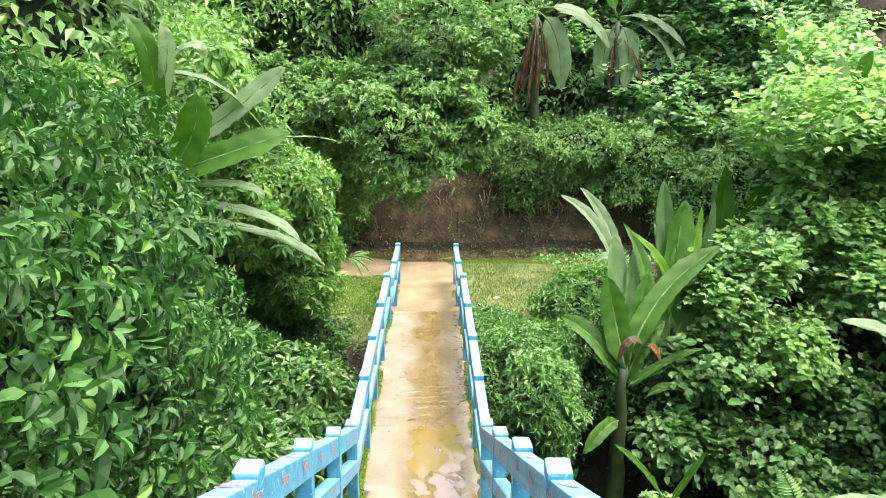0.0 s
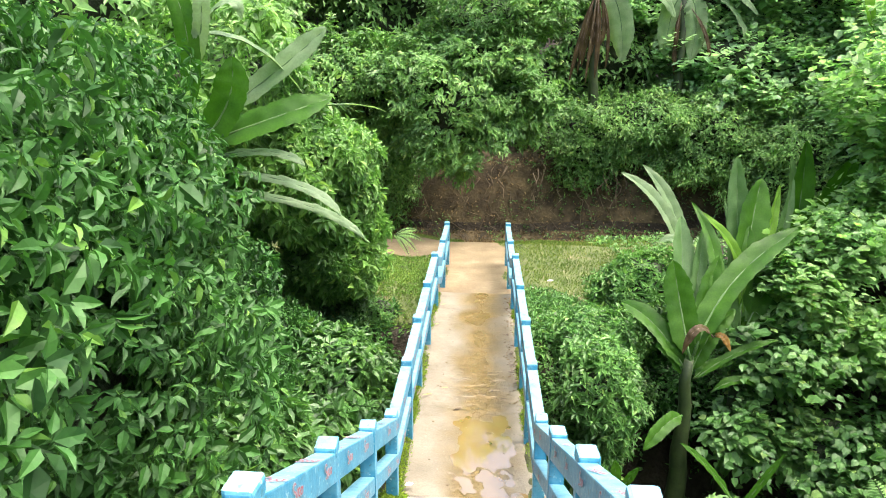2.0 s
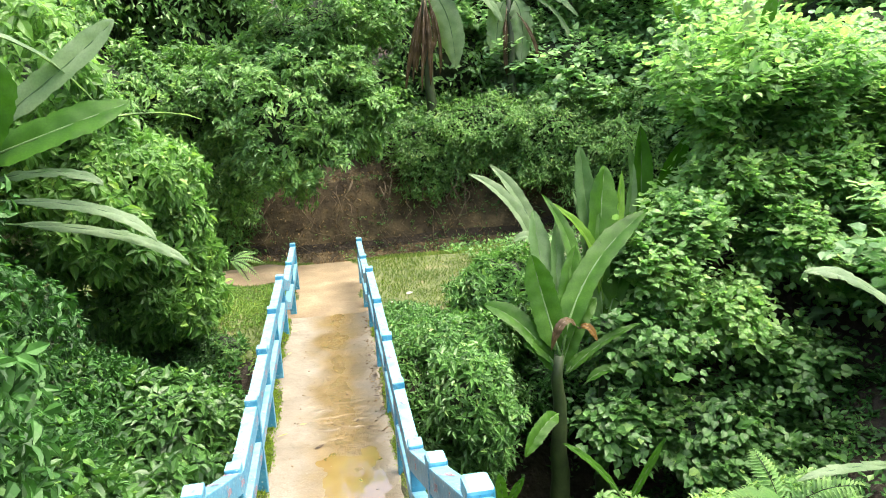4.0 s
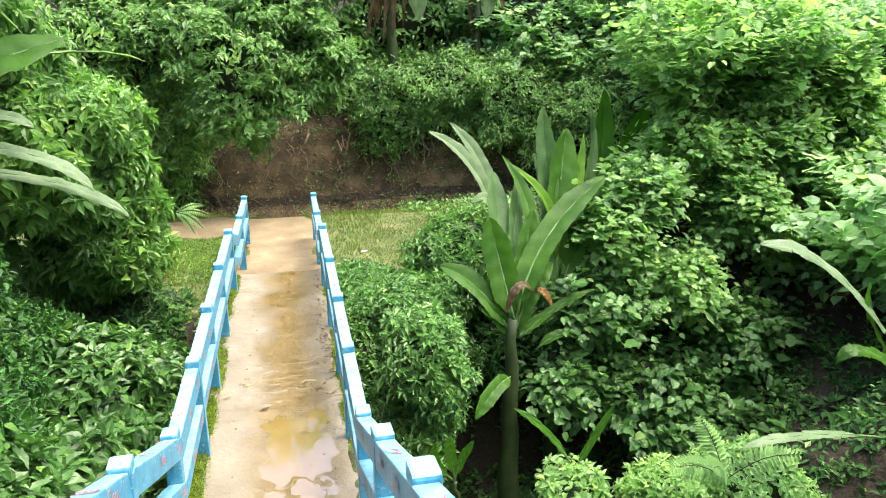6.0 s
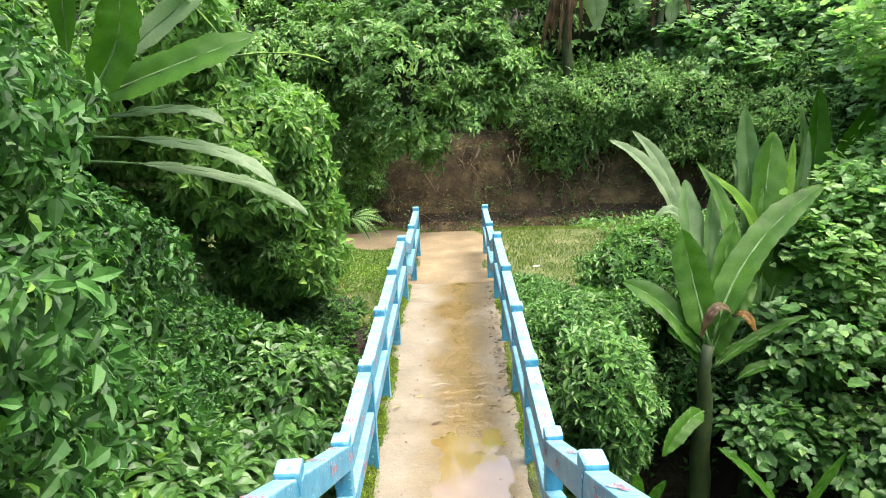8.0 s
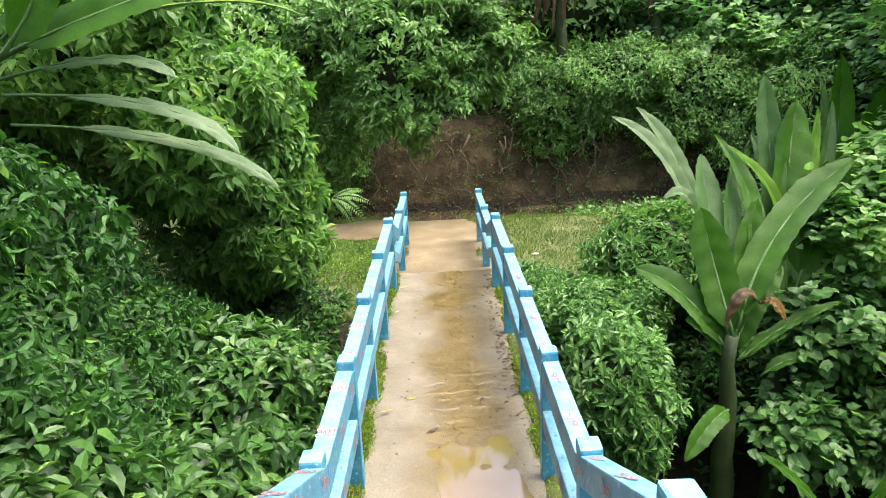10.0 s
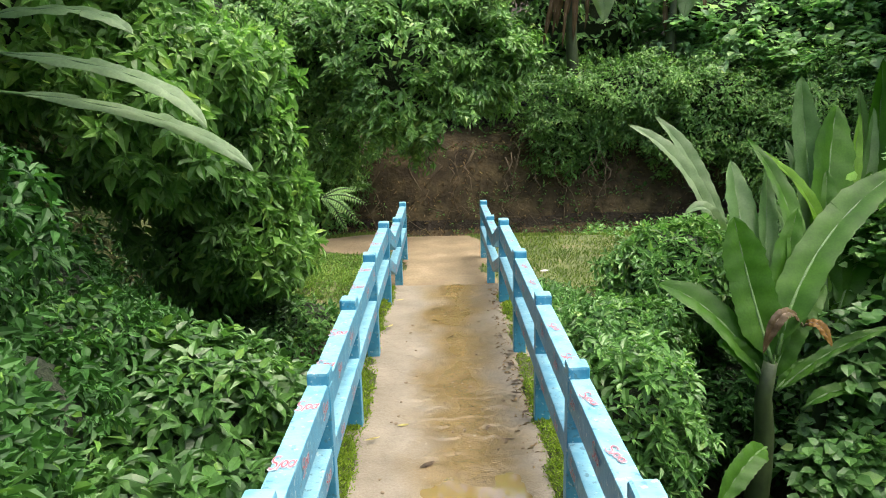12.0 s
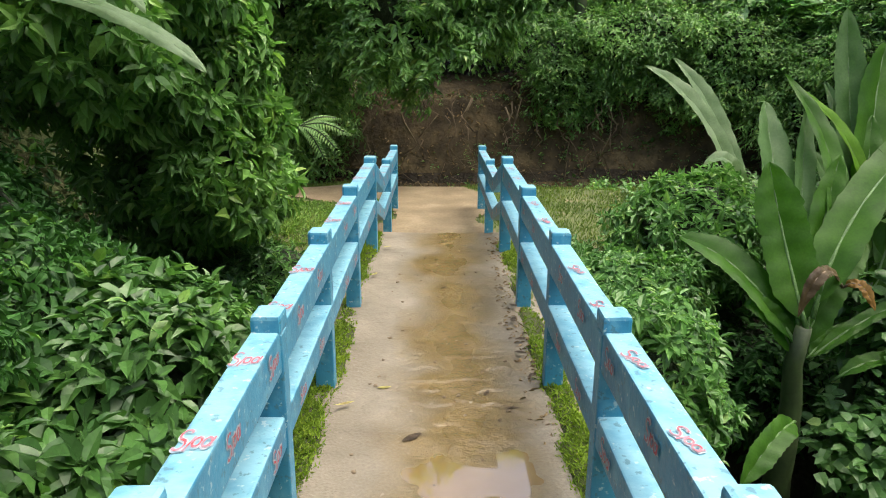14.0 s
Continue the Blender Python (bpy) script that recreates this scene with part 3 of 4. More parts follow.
def foliage(name, label, category, balls, mat, per_m2, count, size, aspect, shape, droop=0.5, upward=0.6, spread=0.16, wild=0.5, kind="", group="", rough=0.22, inner=0.78, depth=0.3, back=None, fan=False):
    root = thing(name, label, category, group, kind)
    P, D = shells(balls, per_m2, True, depth, rough, back)
    C, T, N, L = rosettes(P, D, count, size, droop, upward, wild) if fan else clumps(P, D, count, size, droop, upward, spread, wild)
    piece("foliage", leaf_mesh("foliage", C, T, N, L, L * aspect, shape, mat), root, kind="stuff")
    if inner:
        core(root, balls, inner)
    return root


def tube(bm, pts, radii, sides=8):
    rings = []
    pts = [Vector([float(a) for a in p]) for p in pts]
    for i, p in enumerate(pts):
        d = (pts[min(i + 1, len(pts) - 1)] - pts[max(i - 1, 0)]).normalized()
        a = d.orthogonal().normalized()
        b = d.cross(a)
        rings.append([bm.verts.new(p + float(radii[i]) * (math.cos(k * 6.2832 / sides) * a + math.sin(k * 6.2832 / sides) * b)) for k in range(sides)])
    for a, b in zip(rings, rings[1:]):
        ca = min(range(sides), key=lambda s: (a[0].co - b[s].co).length)
        for k in range(sides):
            bm.faces.new((a[k], a[(k + 1) % sides], b[(k + 1 + ca) % sides], b[(k + ca) % sides]))
    bm.faces.new(rings[0][::-1])
    bm.faces.new(rings[-1])
    bmesh.ops.recalc_face_normals(bm, faces=bm.faces)


def banana_leaf(parent, p0, mid, tip, width, roll=0.0, mat=None, torn=0.25, fold=0.25, seed=0, name="leaf", start=0.16):
    """One blade along a bent midrib, split into ragged strips, as a part with its midrib under it."""
    r = np.random.default_rng(seed + 11)
    p0, mid, tip = (np.array(q, float) for q in (p0, mid, tip))
    n = 44
    s = np.linspace(0, 1, n)
    c = 2 * mid - 0.5 * (p0 + tip)
    C = ((1 - s) ** 2)[:, None] * p0 + (2 * s * (1 - s))[:, None] * c + (s ** 2)[:, None] * tip
    Tg = unit(np.gradient(C, axis=0))
    face = np.array([0.25 * math.sin(seed * 2.1), -math.sin(roll), math.cos(roll)])
    S = unit(np.cross(Tg, face))
    Nn = np.cross(S, Tg)
    u = np.clip((s - start) / (1 - start), 0, 1)
    half = width * 0.5 * np.minimum(1, (u / 0.16) ** 0.6) * np.minimum(1, ((1 - u) / 0.30 + 1e-6) ** 0.62)
    V, F = [], []
    for sd in (-1, 1):
        cuts = np.where(r.random(n) < torn * 0.5)[0]
        i = int(start * n)
        segs, last = [], i
        for k in list(cuts[(cuts > i + 2) & (cuts < n - 2)]) + [n - 1]:
            if k - last >= 2:
                segs.append((last, k))
                last = k
        for a, b in segs:
            sag = r.uniform(0, 0.35) * (torn > 0.3) + r.uniform(0, 0.06)
            base = len(V)
            for k in range(a, b + 1):
                pinch = 1 - 0.05 * (k == a) - 0.05 * (k == b)
                for j, w in enumerate((0, 0.35, 0.7, 1.0)):
                    h = half[k] * w * (1 + 0.04 * math.sin(k * 1.9 + sd))
                    shift = 0.12 * w * half[k]
                    q = C[k] + sd * S[k] * h * math.cos(fold) * (pinch if j == 3 else 1) + Nn[k] * (h * math.sin(fold) - (sag + 0.10) * h * w * w + 0.006 * math.sin(k * 0.9 + j + seed)) + Tg[k] * shift
                    V.append(q)
            for k in range(b - a):
                for j in range(3):
                    o = base + k * 4 + j
                    F.append((o, o + 1, o + 5, o + 4) if sd > 0 else (o, o + 4, o + 5, o + 1))
    leaf = piece(name, quick_mesh("banana_leaf", V, F, mat or BANANA, True), parent)
    bm = bmesh.new()
    ks = list(range(0, n, 4)) + [n - 1]
    tube(bm, [C[k] - Nn[k] * 0.006 for k in ks], [0.026 * (1 - 0.85 * s[k]) * min(1.3, max(width, 0.3) / 0.45) for k in ks], 6)
    part("midrib", bm, MIDRIB if mat in (BANANA, BANANA_PALE, BANANA_FRESH, BANANA_SILVER) else BARK, leaf, smooth=True)
    return leaf


def banana_plant(label, girth, foot, leaves, stem=None):
    """A sheathed trunk from the ground at height foot to where the leaves spring, and each leaf."""
    root = thing("banana_plant", label, "banana plant", "banana plants")
    if stem:
        base, top = Vector(stem[0]), Vector(stem[1])
        base.z = float(land(np.array(base.x), np.array(base.y))) - 0.05
    else:
        top = Vector([float(a) for a in np.median(np.array([q[0] for q in leaves]), 0)])
        if top.x < 0:
            top.x -= 1.0
        base = Vector((top.x + (0.12 if top.x > 0 else -0.7), top.y + 0.1, foot))
    bm = bmesh.new()
    n = 9
    tube(bm, [base.lerp(top, k / n) + Vector((0.03 * math.sin(k * 2.1), 0.03 * math.cos(k * 1.7), 0)) for k in range(n + 1)], [girth * (1.15 - 0.75 * k / n) for k in range(n + 1)], 12)
    part("trunk", bm, PSEUDOSTEM, root, smooth=True)
    for k, (p0, mid, tip, width, facing, torn, mat) in enumerate(leaves):
        if not stem:
            p0 = np.array(p0) * 0.55 + 0.45 * np.array([top.x, top.y, min(max(p0[2], foot + 0.3), top.z + 0.3)])
        banana_leaf(root, p0, mid, tip, width, facing, mat, torn, 0.42 if stem else 0.25, seed=k + int(abs(top.x) * 10), start=0.05 if stem else 0.16)
    return root


# ---- vines and bushes on the near side ----
foliage("vine_thicket", "tall wall of broad-leaved vines draped beside the ramp", "vine",
        [(-3.9, -1.9, 2.2, 1.9, 2.0, 2.0), (-4.4, -4.6, 3.4, 2.2, 2.2, 2.4), (-3.9, 0.0, 1.5, 1.75, 1.4, 1.55), (-5.0, -1.6, 4.0, 2.2, 1.9, 1.6), (-3.25, -0.1, 1.95, 1.0, 1.0, 1.0), (-3.2, 0.9, 1.1, 0.95, 1.0, 0.95), (-3.0, 1.8, 0.45, 0.85, 0.9, 0.85), (-3.6, -1.1, 3.2, 1.45, 1.4, 1.4), (-3.7, 1.5, 1.0, 1.5, 1.2, 1.35), (-3.7, 2.6, 0.2, 1.4, 1.2, 1.1), (-4.1, 3.6, 0.3, 1.3, 1.2, 1.3), (-4.4, 4.6, -0.4, 1.2, 1.0, 1.0)],
        LEAF_VINE, 165, 7, 0.12, 0.56, "ovate", droop=1.15, upward=0.2, kind="stuff", depth=0.5, rough=0.3, inner=0.64, wild=0.5, back=(-1, 0, 0), fan=True)
foliage("shrub", "leafy green shrubs crowding the ramp railing", "shrub",
        [(-2.2, -2.9, 1.0, 0.95, 1.3, 0.9), (-2.3, -1.0, 0.5, 1.0, 1.2, 1.0), (-2.1, 0.9, -0.5, 0.95, 1.2, 1.0), (-2.3, 2.7, -0.5, 1.05, 1.1, 1.05), (-2.1, 4.1, -0.9, 0.85, 0.9, 0.9)],
        LEAF_SHRUB, 90, 8, 0.185, 0.60, "ovate", droop=0.75, upward=0.75, depth=0.45, rough=0.28, inner=0.62, wild=0.5, fan=True)
foliage("vine_thicket", "vine-smothered tree leaning over the ravine beside the bridge", "vine",
        [(-3.5, 5.6, 2.6, 1.7, 1.3, 1.5), (-2.5, 5.9, 1.7, 1.15, 1.0, 1.0), (-4.4, 5.4, 3.4, 1.8, 1.5, 1.6), (-3.2, 7.0, 0.4, 1.1, 0.9, 1.2)],
        LEAF_CLIMBER, 100, 8, 0.17, 0.58, "ovate", droop=1.1, upward=0.4, kind="stuff", back=(-0.8, 0.6, 0), rough=0.32, inner=0.66, wild=0.5, fan=True)
foliage("shrub", "dark green shrubs filling the ravine below the path edge", "shrub",
        [(-2.3, 7.0, -0.9, 0.9, 0.8, 0.8), (-3.2, 5.3, -1.8, 1.2, 1.0, 1.0)],
        LEAF_BUSH, 95, 8, 0.13, 0.5, "ovate", droop=0.4, upward=0.7, fan=True)

# ---- right of the bridge ----
for ball, lab in (((3.5, 7.9, -0.05, 0.95, 0.9, 0.85), "dense round leafy bush on the edge of the verge"),
                  ((2.50, 6.6, -0.9, 0.92, 0.9, 0.9), "dense dark green bush under the bridge railing"),
                  ((2.20, 5.0, -1.4, 0.74, 0.8, 1.0), "dense dark green bush growing up from the ravine")):
    foliage("bush", lab, "bush", [ball, (ball[0] - 0.2, ball[1] + 0.2, ball[2] - 0.9, ball[3], ball[4], ball[5])], LEAF_BUSH, 78, 8, 0.155, 0.5, "ovate", droop=0.35, upward=0.6, group="bushes by the bridge", rough=0.3, wild=0.4, depth=0.4, inner=0.55, fan=True)
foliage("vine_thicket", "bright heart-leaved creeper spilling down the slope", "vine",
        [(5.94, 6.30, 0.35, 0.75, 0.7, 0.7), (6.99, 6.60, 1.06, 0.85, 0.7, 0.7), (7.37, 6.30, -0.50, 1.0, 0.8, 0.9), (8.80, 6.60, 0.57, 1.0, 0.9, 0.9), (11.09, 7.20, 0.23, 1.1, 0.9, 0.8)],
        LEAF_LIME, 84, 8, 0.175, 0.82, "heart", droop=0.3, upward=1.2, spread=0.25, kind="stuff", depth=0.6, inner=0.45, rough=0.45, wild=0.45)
# same creeper lower down; its shade is put into the darker leaf colour
foliage("vine_thicket", "heart-leaved creeper hanging in the ravine, its shade put into the leaf colour", "vine",
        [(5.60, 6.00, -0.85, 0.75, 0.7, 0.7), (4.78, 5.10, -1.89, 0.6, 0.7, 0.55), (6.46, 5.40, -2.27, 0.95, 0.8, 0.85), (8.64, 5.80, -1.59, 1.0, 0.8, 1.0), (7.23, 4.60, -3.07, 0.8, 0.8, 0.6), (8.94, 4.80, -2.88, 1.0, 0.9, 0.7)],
        LEAF_LIME_SHADE, 50, 8, 0.18, 0.82, "heart", droop=0.3, upward=1.2, spread=0.26, kind="stuff", depth=0.9, inner=0.5, rough=0.45, wild=0.45)
foliage("vine_thicket", "bright leafy plants at the bottom of the ravine", "vine",
        [(3.74, 2.20, -1.93, 0.55, 0.6, 0.4), (5.09, 2.40, -2.24, 0.7, 0.6, 0.45), (6.63, 2.40, -2.20, 0.8, 0.7, 0.5)],
        LEAF_LIME, 80, 7, 0.13, 0.62, "ovate", droop=0.2, upward=0.9, kind="stuff", depth=0.5, inner=0.5, wild=0.5, fan=True)
foliage("shrub", "tall bright green shrub with large pale leaves", "shrub",
        [(8.19, 7.60, 3.18, 1.0, 0.8, 0.75), (9.66, 7.40, 3.22, 1.1, 0.9, 0.9), (8.27, 7.40, 1.84, 0.9, 0.8, 0.8), (10.01, 7.20, 1.86, 1.2, 0.9, 0.9), (11.31, 7.20, 2.91, 1.1, 1.0, 1.0), (11.57, 7.00, 1.42, 1.1, 1.0, 0.9)],
        LEAF_LIME, 50, 8, 0.20, 0.80, "heart", droop=0.2, upward=1.3, spread=0.28, depth=0.7, inner=0.4, rough=0.5, wild=0.5)

# given the darker vine leaf so that the ravine's shade sits in the colour
foliage("shrub", "dark green shrubs filling the ravine under the banana plants, shade put into their leaf colour", "shrub",
        [(4.6, 7.4, -2.5, 1.3, 0.9, 1.0), (6.4, 8.2, -1.6, 1.5, 0.9, 1.2), (5.4, 9.3, -0.7, 1.3, 0.9, 0.8), (7.6, 9.8, -0.2, 1.7, 1.5, 1.0), (3.6, 8.3, -1.3, 1.0, 0.7, 0.8)],
        LEAF_VINE, 60, 9, 0.15, 0.55, "ovate", droop=0.4, upward=0.7, spread=0.2, kind="stuff", depth=0.4, back=(0, 1, 0))

# ---- the far slope ----
foliage("overhanging_tree", "drooping small-leaved tree hanging over the end of the path", "tree",
        [(-0.9, 13.4, 3.3, 1.7, 1.1, 1.9), (1.0, 13.7, 3.4, 1.35, 1.0, 1.5), (-2.8, 14.2, 3.0, 1.5, 1.1, 2.0), (0.2, 14.2, 5.0, 2.2, 1.3, 1.5), (-4.6, 14.0, 3.6, 1.6, 1.2, 2.2)],
        LEAF_FAR, 78, 9, 0.20, 0.42, "slim", droop=0.45, upward=0.6, spread=0.15, rough=0.42, depth=0.6, back=(0, 1, 0), inner=0.58)
foliage("shrub", "fine-leaved shrubs covering the top of the earth bank", "shrub",
        [(5.0, 16.8, 2.4, 2.1, 1.1, 1.2), (7.6, 16.6, 2.0, 2.0, 1.2, 1.6), (9.8, 15.6, 1.4, 1.7, 1.3, 1.7), (3.6, 17.0, 1.4, 1.1, 0.8, 1.2), (-3.4, 16.4, 1.2, 1.6, 1.0, 1.4)],
        LEAF_FAR, 75, 9, 0.15, 0.42, "slim", droop=0.5, upward=0.6, spread=0.18, rough=0.32, depth=0.55, back=(0, 1, 0), inner=0.6)
foliage("vine_thicket", "broad-leaved creepers climbing the hillside", "vine",
        [(9.0, 18.2, 4.2, 2.6, 1.5, 1.8), (12.5, 17.0, 3.6, 2.6, 2.0, 2.2), (13.0, 13.0, 2.6, 2.5, 2.5, 2.5), (7.0, 19.5, 6.0, 2.6, 1.5, 1.8), (12.0, 19.0, 7.0, 4.0, 2.0, 2.5), (12.0, 9.0, 1.2, 2.6, 2.6, 2.2), (15.5, 10.0, 2.4, 3.0, 2.6, 2.0), (16.5, 15.0, 4.6, 3.5, 3.0, 2.6), (12.0, 4.0, 0.6, 2.4, 2.6, 2.0)],
        LEAF_BROAD, 32, 8, 0.25, 0.85, "heart", droop=0.35, upward=1.8, spread=0.30, kind="stuff", back=(0.5, 0.85, 0), inner=0.62, depth=0.5, rough=0.34)
foliage("hillside_trees", "shaded tree crowns closing the hillside behind", "trees",
        [(-7.0, 15.0, 4.5, 2.6, 2.0, 3.0), (4.2, 18.8, 4.4, 2.2, 0.9, 1.7), (1.0, 18.4, 3.6, 1.8, 0.8, 1.6), (-6.0, 9.5, 3.6, 2.0, 2.0, 2.4), (-8.0, 8.0, 6.0, 3.0, 3.0, 3.0), (-4.0, 18.5, 7.0, 3.0, 1.6, 2.6), (1.5, 19.5, 7.6, 3.0, 1.6, 2.2), (5.5, 20.5, 8.6, 3.0, 1.8, 2.4), (-9.0, 18.0, 8.0, 4.0, 3.0, 3.5), (3.0, 22.0, 9.2, 6.0, 2.5, 2.4), (12.0, 22.0, 10.0, 5.0, 2.5, 3.0), (-4.0, 21.0, 9.6, 5.0, 2.5, 2.4), (-2.0, 22.5, 10.6, 3.0, 2.0, 1.9), (2.4, 22.8, 10.9, 2.2, 2.0, 1.9), (6.0, 23.0, 10.9, 2.2, 2.0, 2.0)],
        LEAF_FAR, 17, 8, 0.28, 0.46, "slim", droop=0.6, upward=0.5, spread=0.30, kind="stuff", back=(0, 1, 0))

# ---- banana plants: leaf foot, middle, tip, width, facing, tear, blade ----
G, PL, DD, LG, PS = BANANA, BANANA_PALE, BANANA_DEAD, BANANA_FRESH, BANANA_SILVER
banana_plant("banana plant with tall upright leaves and a withered brown one", 0.20, -3.3, [
    ((3.74, 5.10, -0.85), (3.69, 5.40, -0.25), (3.64, 5.70, 0.46), 0.40, 1.2, 0.05, G),
    ((3.80, 5.10, -0.67), (4.07, 5.60, 0.21), (4.38, 6.00, 1.07), 0.36, 1.1, 0.10, G),
    ((3.83, 5.20, -0.90), (4.15, 5.40, -0.27), (4.66, 5.70, 0.15), 0.36, 0.9, 0.15, G),
    ((3.76, 5.20, -0.62), (4.03, 6.00, 0.54), (4.25, 6.60, 1.49), 0.30, 1.2, 0.15, PL),
    ((3.71, 5.10, -0.94), (3.47, 5.20, -0.52), (3.20, 5.30, -0.42), 0.26, 0.8, 0.20, G),
    ((3.89, 5.20, -0.99), (4.23, 5.30, -0.77), (4.60, 5.30, -0.70), 0.22, 0.7, 0.20, G),
    ((3.71, 5.10, -0.60), (3.80, 6.10, 0.61), (3.88, 6.86, 1.57), 0.46, 1.2, 0.18, PL),
    ((3.76, 5.05, -0.60), (3.64, 5.50, 0.21), (3.51, 5.80, 1.01), 0.54, 1.1, 0.05, G),
    ((3.71, 5.05, -0.82), (3.23, 5.50, -0.13), (2.68, 5.94, 0.15), 0.42, 0.7, 0.12, G),
    ((3.62, 4.75, -1.47), (3.25, 4.45, -1.51), (2.87, 4.19, -1.84), 0.28, 0.7, 0.05, G),
    ((3.80, 5.05, -0.47), (4.58, 5.70, 0.69), (5.93, 6.40, 1.50), 0.50, 0.7, 0.14, G),
    ((3.80, 5.15, -0.51), (4.32, 5.90, 0.74), (3.99, 6.70, 1.89), 0.28, 0.9, 0.10, G),
    ((4.15, 5.20, -0.19), (3.80, 5.00, 0.03), (3.55, 4.88, -0.39), 0.16, 0.6, 0.75, BANANA_BROWN),
    ((4.15, 5.20, -0.19), (4.27, 5.10, -0.14), (4.39, 5.00, -0.37), 0.13, 0.6, 0.40, DD),
    ((3.92, 5.20, -1.00), (4.59, 5.30, -0.54), (5.35, 5.40, -0.30), 0.17, 0.5, 0.15, G),
    ((4.22, 5.20, -1.24), (4.71, 5.20, -1.00), (5.14, 5.30, -1.29), 0.20, 0.4, 0.10, G)],
    ((3.80, 5.22, -3.35), (3.74, 5.10, -0.58)))
banana_plant("banana plant with one broad bright leaf among narrow pale ones", 0.14, -3.0, [
    ((4.92, 6.00, -0.52), (5.25, 6.40, 0.47), (5.82, 6.90, 1.38), 0.42, 1.1, 0.10, G),
    ((4.89, 6.00, -0.52), (4.95, 6.30, 0.42), (5.15, 6.80, 1.42), 0.40, 1.2, 0.10, G),
    ((4.90, 5.90, -0.58), (5.29, 6.10, -0.00), (5.84, 6.40, 0.45), 0.34, 0.9, 0.15, G),
    ((4.85, 5.95, -0.31), (5.13, 6.70, 1.11), (5.42, 7.20, 2.26), 0.66, 1.1, 0.10, G),
    ((4.84, 6.00, -0.38), (4.95, 6.90, 1.41), (4.95, 7.31, 2.66), 0.38, 1.2, 0.12, PL),
    ((4.94, 6.00, -0.33), (5.49, 6.80, 0.94), (5.81, 7.30, 2.14), 0.22, 1.2, 0.05, LG),
    ((5.02, 6.10, -0.37), (5.79, 7.00, 0.98), (6.18, 7.60, 2.20), 0.27, 1.2, 0.15, PL),
    ((4.84, 6.00, -0.38), (4.91, 6.60, 0.81), (4.85, 7.40, 1.79), 0.26, 1.0, 0.15, PL),
    ((4.79, 6.00, -0.37), (4.86, 6.40, 0.86), (4.03, 6.60, 1.77), 0.24, 0.6, 0.10, LG),
    ((4.99, 6.00, -0.33), (5.73, 6.60, 0.78), (6.71, 7.20, 1.60), 0.36, 0.9, 0.15, PL),
    ((4.96, 5.90, -0.30), (5.44, 6.30, 0.40), (6.14, 6.60, 1.14), 0.40, 1.0, 0.10, G),
    ((4.80, 5.90, -0.43), (4.57, 6.10, 0.40), (4.25, 6.40, 1.07), 0.30, 0.9, 0.20, PL)],
    ((4.97, 6.12, -2.60), (4.91, 6.00, -0.38)))
banana_plant("banana plant with tall broad leaves leaning outwards", 0.14, -2.6, [
    ((6.28, 7.60, 0.11), (6.55, 8.00, 1.46), (6.58, 8.15, 2.89), 0.50, 1.2, 0.10, G),
    ((6.33, 7.60, 0.11), (7.07, 8.10, 1.32), (7.85, 8.60, 2.55), 0.60, 1.0, 0.12, G),
    ((6.32, 7.50, 0.08), (7.23, 7.90, 1.20), (8.24, 8.30, 2.22), 0.52, 0.9, 0.12, G),
    ((6.38, 7.80, 0.16), (6.50, 8.20, 1.43), (6.52, 8.60, 2.52), 0.22, 1.2, 0.15, PL),
    ((6.40, 7.80, 0.16), (6.84, 8.20, 1.11), (7.43, 8.60, 1.92), 0.34, 1.0, 0.15, PL)],
    ((6.38, 7.72, -2.00), (6.32, 7.60, 0.11)))
banana_plant("banana plant with two pale ragged arching leaves", 0.10, -1.6, [
    ((4.79, 9.00, -0.33), (4.23, 9.50, 1.12), (3.25, 9.72, 1.93), 0.34, 0.7, 0.28, PS),
    ((4.89, 9.20, -0.39), (4.56, 9.80, 1.03), (3.84, 10.15, 2.05), 0.36, 0.9, 0.28, PS),
    ((4.79, 9.00, -0.33), (4.47, 8.90, 0.51), (4.00, 8.80, 0.50), 0.26, 0.6, 0.30, PS)],
    ((4.91, 9.22, -1.40), (4.85, 9.10, -0.39)))
